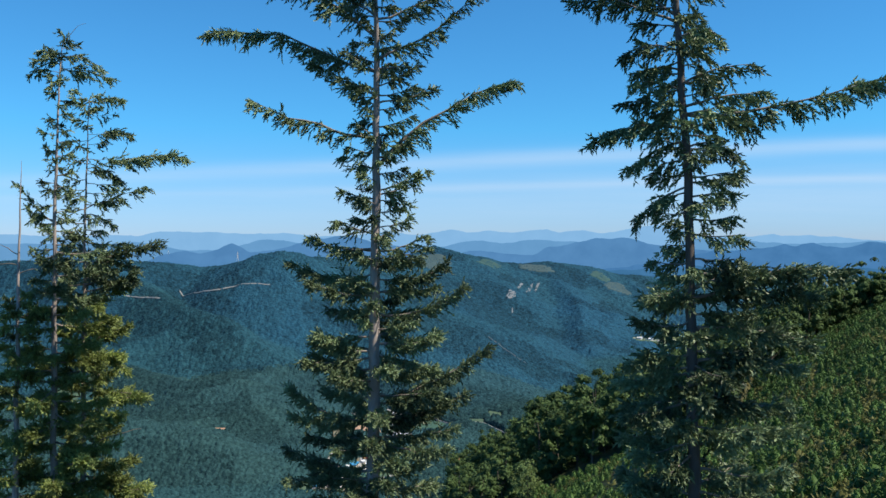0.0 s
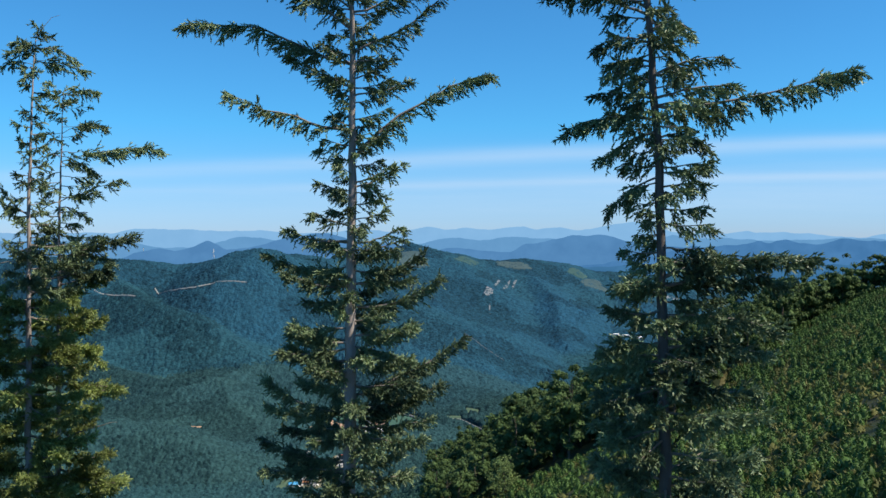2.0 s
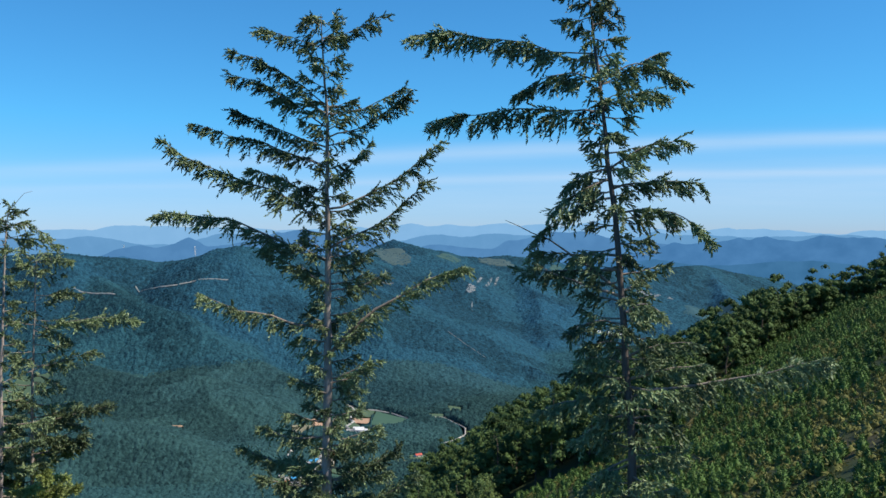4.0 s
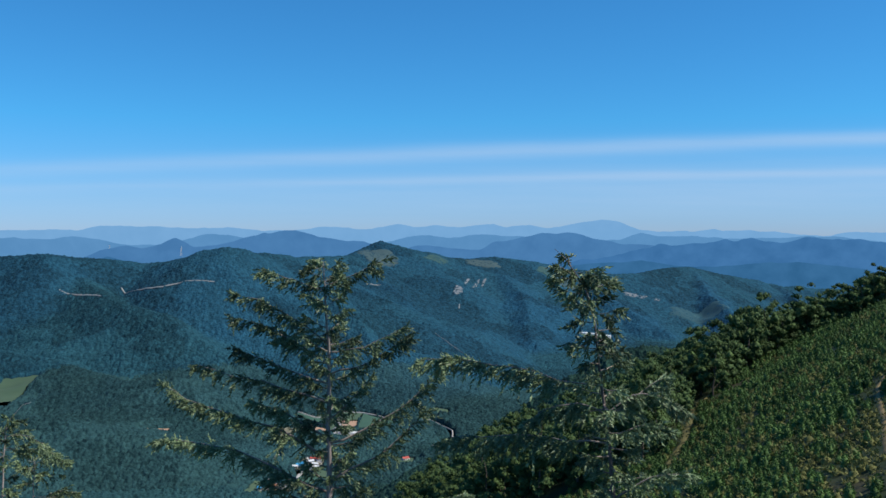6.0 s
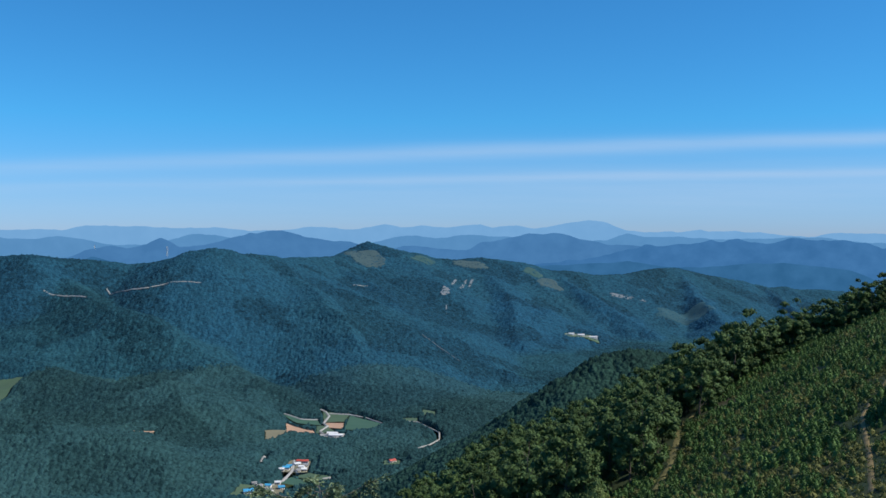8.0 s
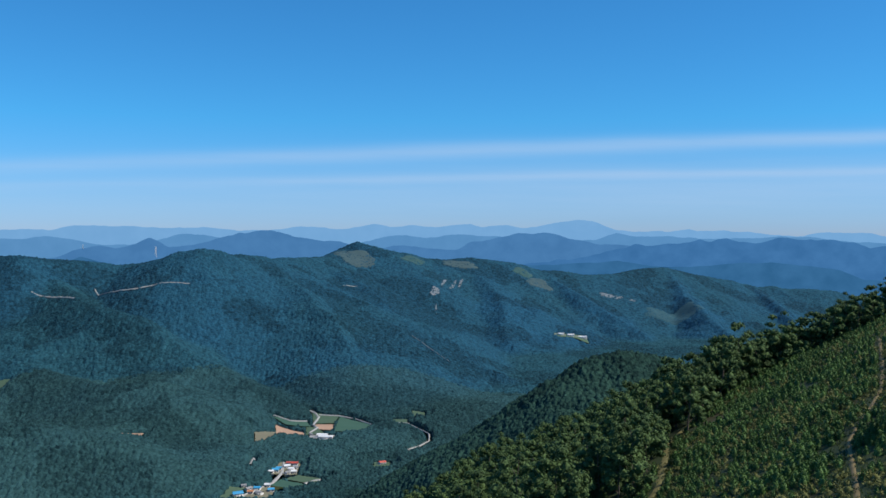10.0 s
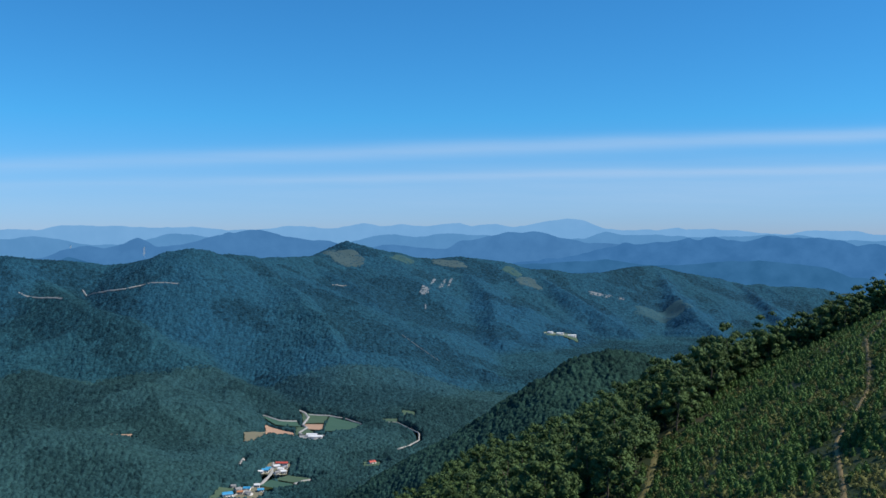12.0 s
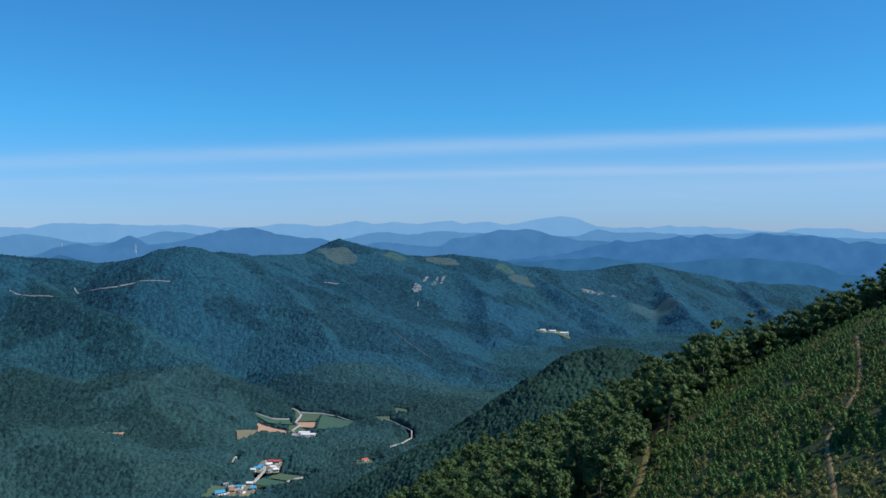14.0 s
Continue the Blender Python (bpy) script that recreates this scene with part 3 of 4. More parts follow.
# ---- strips and patches laid over the land ----
def ribbon(name, line, width, material, label, lift=0.12, step=2.0, seed=0, category="path", over=0.0):
    """A strip of uneven width that follows the land along a line of plan points."""
    rng = np.random.default_rng(seed)
    p = np.asarray(line, float)
    s = np.concatenate([[0], np.cumsum(np.hypot(*np.diff(p, axis=0).T))])
    t = np.linspace(0, s[-1], max(3, int(s[-1] / step)))
    x, y = np.interp(t, s, p[:, 0]), np.interp(t, s, p[:, 1])
    dx, dy = np.gradient(x), np.gradient(y)
    ln = np.hypot(dx, dy)
    w = width * (0.75 + 0.5 * rng.random(len(t)))
    cols = []
    for k in np.linspace(-0.5, 0.5, 5):
        px, py = x - dy / ln * w * k, y + dx / ln * w * k
        cols.append(np.stack([px, py, height(px, py) + over + lift * (1 - (abs(k) * 2) ** 2 * 1.6)], -1))
    v = np.stack(cols, 1)
    n, m = v.shape[:2]
    i, j = np.meshgrid(np.arange(n - 1), np.arange(m - 1), indexing="ij")
    f = np.stack([i * m + j, i * m + j + 1, (i + 1) * m + j + 1, (i + 1) * m + j], -1).reshape(-1, 4)
    return tagged(new(name, raw_mesh(name, v.reshape(-1, 3), f, material, True)), label, category, kind="structure")


def patch(name, cx, cy, rx, ry, turn, material, label, over=0.6, n=12, seed=0, category="field", ragged=0.12):
    """A field or clearing with an uneven outline that follows the land."""
    rng = np.random.default_rng(seed)
    ang = np.arange(40) * 2 * np.pi / 40
    out = (np.abs(np.cos(ang)) ** 5 + np.abs(np.sin(ang)) ** 5) ** (-1 / 5)
    for q in (2, 3, 5, 8):
        out = out * (1 + ragged * 1.3 / q**0.5 * rng.normal() * np.sin(q * ang + rng.uniform(0, 6.3)))
    c, s = math.cos(radians(turn)), math.sin(radians(turn))
    k = (np.arange(n) + 0.4) / n
    u, w = rx * np.outer(k, np.cos(ang) * out), ry * np.outer(k, np.sin(ang) * out)
    x, y = cx + u * c - w * s, cy + u * s + w * c
    z = height(x, y) + over - 2.5 * (k[:, None] > 0.95)
    i, j = np.meshgrid(np.arange(n - 1), np.arange(40), indexing="ij")
    jj = (j + 1) % 40
    f = np.stack([i * 40 + j, (i + 1) * 40 + j, (i + 1) * 40 + jj, i * 40 + jj], -1).reshape(-1, 4)
    return tagged(new(name, raw_mesh(name, np.stack([x, y, z], -1).reshape(-1, 3), f, material, True)), label, category, kind="structure")


FIELD_WORDS = {"village_yard": "trodden yard between the village houses", "crop_field": "green crop field in the valley", "meadow": "pale green meadow cut into the forest",
               "bare_field": "freshly dug bare earth field", "yard": "pale concrete farm yard"}
def field(what, mat, corners, over, seed):
    """A four-cornered plot with slightly uneven sides."""
    rng = np.random.default_rng(seed)
    n = 13
    u, w = np.meshgrid(np.linspace(0, 1, n), np.linspace(0, 1, n))
    c = np.asarray(corners, float)
    p = ((1 - u) * (1 - w))[..., None] * c[0] + (u * (1 - w))[..., None] * c[1] + (u * w)[..., None] * c[2] + ((1 - u) * w)[..., None] * c[3]
    p = p + rng.normal(0, 0.7, p.shape)
    z = height(p[..., 0], p[..., 1]) + over
    i, j = np.meshgrid(np.arange(n - 1), np.arange(n - 1), indexing="ij")
    f = np.stack([i * n + j, i * n + j + 1, (i + 1) * n + j + 1, (i + 1) * n + j], -1).reshape(-1, 4)
    me = raw_mesh(what, np.concatenate([p, z[..., None]], -1).reshape(-1, 3), f[:, ::-1], mat, True)
    tagged(new(what, me), FIELD_WORDS[what], "field", kind="structure")


for k, (what, mat, *corners) in enumerate(CLEARINGS):
    field(what, mat, corners, 0.5 + 0.05 * k, k)
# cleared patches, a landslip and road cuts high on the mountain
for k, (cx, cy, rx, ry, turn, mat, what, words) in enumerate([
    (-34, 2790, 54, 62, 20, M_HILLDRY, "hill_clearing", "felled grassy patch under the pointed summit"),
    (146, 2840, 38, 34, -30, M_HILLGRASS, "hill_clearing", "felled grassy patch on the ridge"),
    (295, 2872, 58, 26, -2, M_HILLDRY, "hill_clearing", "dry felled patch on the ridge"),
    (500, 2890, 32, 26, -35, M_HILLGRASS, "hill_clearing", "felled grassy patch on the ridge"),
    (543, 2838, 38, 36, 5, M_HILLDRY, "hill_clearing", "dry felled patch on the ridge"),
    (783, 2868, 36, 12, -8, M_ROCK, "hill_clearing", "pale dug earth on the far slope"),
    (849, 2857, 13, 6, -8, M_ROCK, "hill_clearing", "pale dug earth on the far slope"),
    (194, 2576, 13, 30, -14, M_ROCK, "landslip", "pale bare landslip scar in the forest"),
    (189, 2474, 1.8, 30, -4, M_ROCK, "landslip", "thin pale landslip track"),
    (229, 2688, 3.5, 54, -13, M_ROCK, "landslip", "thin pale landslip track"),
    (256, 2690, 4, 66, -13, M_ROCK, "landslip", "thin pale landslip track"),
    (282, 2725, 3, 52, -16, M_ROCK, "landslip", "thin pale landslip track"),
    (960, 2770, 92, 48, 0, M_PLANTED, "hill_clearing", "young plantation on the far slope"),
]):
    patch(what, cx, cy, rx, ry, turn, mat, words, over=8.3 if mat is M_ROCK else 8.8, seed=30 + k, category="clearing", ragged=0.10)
ROAD_CUTS = [([(-720, 2026), (-702, 2014), (-658, 1988), (-622, 1962), (-606, 1948)], 3.2, M_ROAD), ([(-614, 2118), (-590, 2090), (-553, 2046), (-523, 2022), (-497, 2012), (-463, 2016)], 3.0, M_ROAD),
             ([(-463, 2016), (-425, 2010), (-382, 2008)], 1.6, M_ROAD), ([(-63, 2440), (-25, 2446)], 3.0, M_ROAD), ([(98, 1954), (119, 1914), (145, 1864), (167, 1824)], 2.0, M_ROCK)]
for k, (line, w, mat) in enumerate(ROAD_CUTS):
    ribbon("road_cut", line, w, mat, "pale road cutting through the mountain forest", lift=0.8, step=3.0, seed=k, category="road", over=8.5)
for k, (line, w) in enumerate(VALLEY_ROADS):
    ribbon("valley_road", line, w, M_ROAD, "narrow pale concrete road in the valley", lift=1.0, step=5.0, seed=50 + k, category="road", over=1.3)


# ---- houses ----
def house(cx, cy, w, d, h, turn, roof, label, group="village houses"):
    w, d = w * 0.7, d * 0.74
    z = float(height(np.array([cx]), np.array([cy]))[0])
    ob = thing("house", label, "house", group, at=(cx, cy, z + 0.6))
    ob.rotation_euler = (0, 0, radians(turn))
    part("wall", box("wall", M_WALL, -w / 2, w / 2, -d / 2, d / 2, -3, h), ob)
    e, rise = 0.5, d * 0.26
    x0, x1, y0 = -w / 2 - e, w / 2 + e, d / 2 + e
    v = [(x0, -y0, h - 0.1), (x1, -y0, h - 0.1), (x1, 0, h + rise), (x0, 0, h + rise), (x0, y0, h - 0.1), (x1, y0, h - 0.1)]
    v += [(a, b, c + 0.25) for a, b, c in v]
    f = [(0, 3, 2, 1), (3, 4, 5, 2), (6, 7, 8, 9), (9, 8, 11, 10), (0, 1, 7, 6), (5, 4, 10, 11)]
    me = raw_mesh("roof", v, f, ROOFS[roof])
    part("roof", me, ob)
    for x in (-w / 2, w / 2):
        tri = [(x + o, y, z) for o in (-0.1, 0.1) for y, z in ((-d / 2, h), (d / 2, h), (0, h + rise))]
        part("gable", raw_mesh("gable", tri, [(0, 2, 1, 1), (3, 4, 5, 5), (0, 3, 5, 2), (1, 2, 5, 4)][2:] + [(0, 1, 4, 3)], M_WALL), ob)
    part("door", box("door", M_TRUNK, -0.5, 0.5, -d / 2 - 0.08, -d / 2 + 0.02, 0, 2.05), ob)
    for x in (-w * 0.32, w * 0.3):
        part("window", box("window", M_DARKGLASS, x - 0.8, x + 0.8, -d / 2 - 0.06, -d / 2 + 0.02, 0.9, 2.1), ob)


for cx, cy, w, d, h, turn, roof in [
    (-147, 1052, 16, 11, 3.5, 20, "blue"), (-128, 1080, 11, 8, 3, -10, "blue"), (-112, 1076, 10, 8, 3, 15, "blue"), (-138, 1076, 10, 8, 3, 40, "grey"), (-124, 1062, 12, 8, 3, -30, "grey"),
    (-134, 1064, 9, 7, 3, 0, "orange"), (-118, 1094, 9, 7, 3, 0, "white"), (-145, 1088, 8, 6, 3, 20, "grey"),
    (-115, 1164, 12, 9, 3.2, 5, "blue"), (-112, 1174, 9, 7, 3, 0, "blue"), (-103, 1186, 11, 8, 3, 20, "white"), (-94, 1198, 13, 8, 3.2, 0, "red")]:
    house(cx, cy, w, d, h, turn, roof, f"small village house with a {roof} roof and pale walls")
for cx, cy, w, d, h, turn, roof in [(-96, 1172, 10, 8, 3, -15, "white"), (-92, 1182, 9, 7, 3, 25, "grey"), (-120, 1156, 9, 7, 3, 0, "white"), (-92, 1160, 10, 7, 3, 5, "white"),
                                    (-100, 1156, 9, 7, 3, 40, "grey"), (-102, 1200, 8, 7, 3, 0, "red"), (20, 1195, 13, 9, 3, 30, "red")]:
    house(cx, cy, w, d, h, turn, roof, f"small village house with a {roof} roof and pale walls")
for cx, cy, w, turn in [(-60, 1346, 30, -8), (-66, 1360, 22, -8), (-112, 1345, 8, 0)]:
    house(cx, cy, w, 9, 3.5, turn, "white", "long white sheet-roofed farm shed", "farm sheds")
for cx, cy, w, turn in [(528, 2440, 20, 0), (555, 2440, 26, 0), (588, 2440, 32, 0)]:
    house(cx, cy, w, 10, 4, turn, "white", "long white shed on the far valley floor", "farm sheds")


def pylon(cx, cy, z, tall):
    ob = thing("pylon", "pale steel lattice power pylon on a far ridge", "pylon", "pylons", at=(cx, cy, z))
    for sx in (-1, 1):
        for sy in (-1, 1):
            v, f = tube([(sx * 4, sy * 4, -12), (sx * 1.2, sy * 1.2, tall * 0.65), (sx * 0.3, sy * 0.3, tall)], [0.5, 0.45, 0.3], 4)
            part("leg", raw_mesh("leg", v, f, M_WALL), ob)
    for k, (zz, half) in enumerate([(0.62, 7), (0.76, 6), (0.9, 5)]):
        v, f = tube([(-half, 0, tall * zz), (0, 0, tall * zz + 1.2), (half, 0, tall * zz)], [0.3, 0.6, 0.3], 4)
        part("cross_arm", raw_mesh("cross_arm", v, f, M_WALL), ob)
    for k in range(6):
        a, b = tall * 0.11 * k, tall * 0.11 * (k + 1)
        ra, rb = 4 - 2.8 * min(1, a / tall / 0.65), 4 - 2.8 * min(1, b / tall / 0.65)
        v, f = tube([(-ra, -ra, a), (rb, -rb, b)], [0.3, 0.3], 4)
        part("brace", raw_mesh("brace", v, f, M_WALL), ob)


pylon(-1300, 4300, -60, 56)
pylon(-972, 4300, -56, 44)


# ---- the larches beside the camera ----
def spray(curve, fullness, rng, reach, droop):
    """Needles along a branch: finger-like side shoots that hang outward, forked twice or more and clothed in short needles."""
    c = np.asarray(curve)
    s = np.concatenate([[0], np.cumsum(np.linalg.norm(np.diff(c, axis=0), axis=1))])
    length = s[-1]
    n = max(7, int(length * 28 * fullness))
    t = rng.uniform(0.10, 1.0, n) ** 0.85
    t[:3] = 1.0

    def at(q):
        return np.stack([np.interp(np.clip(q, 0, length), s, c[:, k]) for k in range(3)], -1)

    def unit(a):
        return a / (np.linalg.norm(a, axis=-1, keepdims=True) + 1e-9)

    down = np.array([0, 0, 1.0])
    base = at(t * length)
    tang = unit(at(t * length + 0.05) - at(t * length - 0.05))
    side = unit(np.cross(tang, down))
    sgn = rng.choice([-1.0, 1.0], (n, 1))
    way = unit(tang * rng.uniform(0.45, 1.0, (n, 1)) + side * sgn * rng.uniform(0.1, 0.9, (n, 1)) - down * rng.normal(droop, 0.30, (n, 1)))
    ln = (0.10 + reach * (1 - 0.75 * t)) * rng.uniform(0.5, 1.2, n)
    k = rng.integers(0, n, int(n * 2.5))
    q = rng.uniform(0.15, 0.9, (len(k), 1))
    fork = unit(way[k] + 0.75 * unit(np.cross(way[k], rng.normal(size=(len(k), 3)))) - down * 0.7 * droop)
    base = np.concatenate([base, base[k] + way[k] * ln[k][:, None] * q])
    ln = np.concatenate([ln, 0.05 + 0.36 * ln[k] * rng.uniform(0.5, 1.3, len(k))])
    way = np.concatenate([way, fork])
    m = np.maximum(5, (ln / 0.0145).astype(int))
    idx = np.repeat(np.arange(len(ln)), m)
    u = np.concatenate([np.linspace(0.02, 1, a) for a in m])[:, None]
    p = base[idx] + way[idx] * ln[idx][:, None] * u + down * (0.10 - 0.6 * droop) * ln[idx][:, None] * u**2
    d = unit(way[idx] * rng.uniform(0.7, 1.0, (len(idx), 1)) + rng.normal(0, 0.33, (len(idx), 3)))
    x = unit(np.cross(d, rng.normal(size=d.shape)))
    w = rng.uniform(0.011, 0.017, (len(idx), 1))
    v = np.stack([p - x * w, p + x * w, p + d * rng.uniform(0.04, 0.07, (len(idx), 1))], 1).reshape(-1, 3)
    return v, np.arange(len(v)).reshape(-1, 3)


def limb_curve(start, az, length, rise, sag, rng):
    d = np.array([math.cos(az), math.sin(az), 0.0])
    t = np.linspace(0, 1, 9)[:, None]
    bend = np.cumsum(rng.normal(0, 0.012 * length, (9, 3)), axis=0) * (t > 0)
    return np.asarray(start) + d * length * t + np.array([0, 0, 1.0]) * (rise * t - sag * 4 * t * (1 - t)) + bend


def larch(name, label, stem, girth, left, right, profile, per_metre, flag, needles, seed, droop=0.30, dead=(), open_front=False, thin_top=99.0, bark=M_BARK, low=None):
    """stem: points of the trunk; left, right: height, length, rise, fullness and sag of the large limbs on either side; profile: height and reach of the lesser ones;
    flag: how much longer the lesser branches are on the +x side."""
    rng = np.random.default_rng(seed)
    st = np.asarray(stem, float)
    base = st[0].copy()
    ob = thing(name, label, "tree", "larches", at=tuple(base))
    st = st - base
    zz = np.arange(0, st[-1, 2], 0.35)
    trunk = np.stack([np.interp(zz, st[:, 2], st[:, 0]), np.interp(zz, st[:, 2], st[:, 1]), zz], -1)
    trunk = np.concatenate([trunk, st[-1:]])
    trunk[1:-1, :2] += rng.normal(0, 0.008, (len(trunk) - 2, 2))
    frac = trunk[:, 2] / trunk[-1, 2]
    rad = girth * ((1 - frac) ** 0.85 + 0.02) * (1 + 0.35 * np.exp(-trunk[:, 2] / 0.5))
    v, f = tube(trunk, rad, 10, 0.05, rng)
    part("trunk", raw_mesh("trunk", v, f, bark, True), ob)

    def on_trunk(z):
        zl = z - base[2]
        return np.array([np.interp(zl, trunk[:, 2], trunk[:, 0]), np.interp(zl, trunk[:, 2], trunk[:, 1]), zl]), float(np.interp(zl, trunk[:, 2], rad))

    def branch(z, az, length, rise, full, sag, bare=False):
        start, r = on_trunk(z)
        c = limb_curve(start, az, length, rise, sag, rng)
        thick = min(r * 0.55, 0.010 + 0.011 * length)
        bv, bf = tube(c, np.linspace(thick, 0.003, len(c)), 5)
        wood = part("branch", raw_mesh("branch", bv, bf, M_DEAD if bare else M_TWIG, True), ob)
        if bare:
            return
        nv, nf = spray(c, full * (1.4 if z < -0.3 else 1.0), rng, 0.08 + 0.15 * length**0.6, droop if z > -0.3 else droop * 0.55)
        part("foliage", raw_mesh("foliage", nv, nf, low if low and z < -1.0 else needles), wood)

    for way, limbs in ((180, left), (0, right)):
        for z, length, rise, full, sag in limbs:
            branch(z, radians(way + rng.uniform(-14, 14)), length, rise, full, sag * length)
    for z, az, length, rise in dead:
        branch(z, radians(az), length, rise, 0, -0.04 * length, bare=True)
    lo, hi = profile[0][0], profile[-1][0]
    z = lo
    turn = 0.0
    while z < hi:
        turn += 2.4 + rng.normal(0, 0.3)
        reach = float(np.interp(z, [p[0] for p in profile], [p[1] for p in profile]))
        reach *= rng.uniform(0.55, 1.1) * (1 + flag * math.cos(turn))
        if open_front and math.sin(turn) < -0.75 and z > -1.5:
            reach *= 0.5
        if reach > 0.08:
            up = float(np.interp(z, [p[0] for p in profile], [p[2] for p in profile]))
            branch(z, turn, reach, reach * (up + rng.normal(0, 0.12)), 0.6 if z > thin_top else 1.15 + 0.55 * min(1, max(0, (0.3 - z) / 2)), 0.05 * reach)
        z += 1 / float(per_metre) * rng.uniform(0.5, 1.5)
    tip, _ = on_trunk(trunk[-1, 2] + base[2] - 0.02)
    for k in range(4):
        branch(hi - 0.1 * k, turn + k * 1.7, 0.16 + 0.05 * k, 0.12, 1.3, 0.0)
    return ob


larch("larch_tree", "tall slender larch with upswept open branches and grey trunk",
      [(-1.28, 15.5, -18.9), (-1.20, 15.5, -4.3), (-1.15, 15.5, 0.5), (-1.13, 15.5, 3.0), (-1.12, 15.15, 5.5), (-1.17, 14.65, 7.0)], 0.225,
      [(6.48, 1.01, 0.26, 1.2, -0.05), (5.6, 1.48, 0.8, 1.2, -0.1), (5.24, 1.49, 0.83, 1.4, -0.08), (4.92, 1.52, 0.58, 1.3, 0), (4.58, 2.08, 0.71, 1.2, 0), (3.94, 1.33, 0.63, 1.6, -0.05), (3.59, 2.67, 1.2, 1.3, -0.02), (3.02, 2.99, 0.83, 1.5, -0.08), (2.63, 1.11, 0.57, 1.4, 0), (1.88, 2.14, 0.46, 1.1, 0.05), (0.01, 1.07, 0.14, 1.3, 0.05), (-0.61, 1.45, 0.38, 1.4, 0.05), (-1.75, 0.99, 0.19, 1.5, 0.05), (-2.08, 1.03, 0.21, 1.3, 0.08), (-2.89, 1.34, 0.1, 1.4, 0.05), (-2.99, 1.38, 0.59, 1.4, 0.1), (-3.27, 1.11, 0.1, 1.4, 0.02), (-3.75, 1.41, 0.3, 1.4, 0.06), (-3.89, 1.42, 0.11, 1.3, 0.02)],
      [(6.6, 0.88, 0.39, 1.1, 0.05), (5.46, 1.27, 0.43, 1, 0.08), (5.08, 1.4, 0.6, 1.2, 0.08), (4.27, 0.7, 0.65, 1.2, 0.05), (3.89, 1.92, 1.03, 1.2, 0.1), (3.21, 1.72, 1.07, 1, 0.08), (2.77, 0.63, 0.29, 1.2, 0.05), (2.48, 0.91, 0.29, 1.2, 0.05), (1.44, 0.68, 0.48, 1.2, 0.05), (1.36, 2.4, 1.41, 1.3, -0.08), (0.91, 0.82, 0.38, 1.1, 0.05), (-0.04, 0.9, 0.3, 1.2, 0.08), (-0.28, 0.76, 0.24, 1.2, 0.05), (-0.75, 1.18, 0.52, 1.2, 0.1), (-1.13, 1.46, 0.43, 1.3, 0.12), (-1.63, 1, 0.16, 1.4, 0.05), (-2.47, 1.81, 0.65, 1.5, 0.12), (-2.89, 1.47, 0.35, 1.6, 0.08), (-3.23, 1.3, 0.14, 1.4, 0.02)],
      [(-6.2, 1.4, -0.1), (-4.5, 1.25, 0.0), (-2.2, 1.1, 0.1), (-0.2, 1.0, 0.15), (0.6, 0.7, 0.2), (2.0, 0.62, 0.3), (3.5, 0.62, 0.30), (5.0, 0.5, 0.35), (6.2, 0.40, 0.5), (6.9, 0.22, 0.6)],
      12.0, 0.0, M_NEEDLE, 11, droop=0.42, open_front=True)
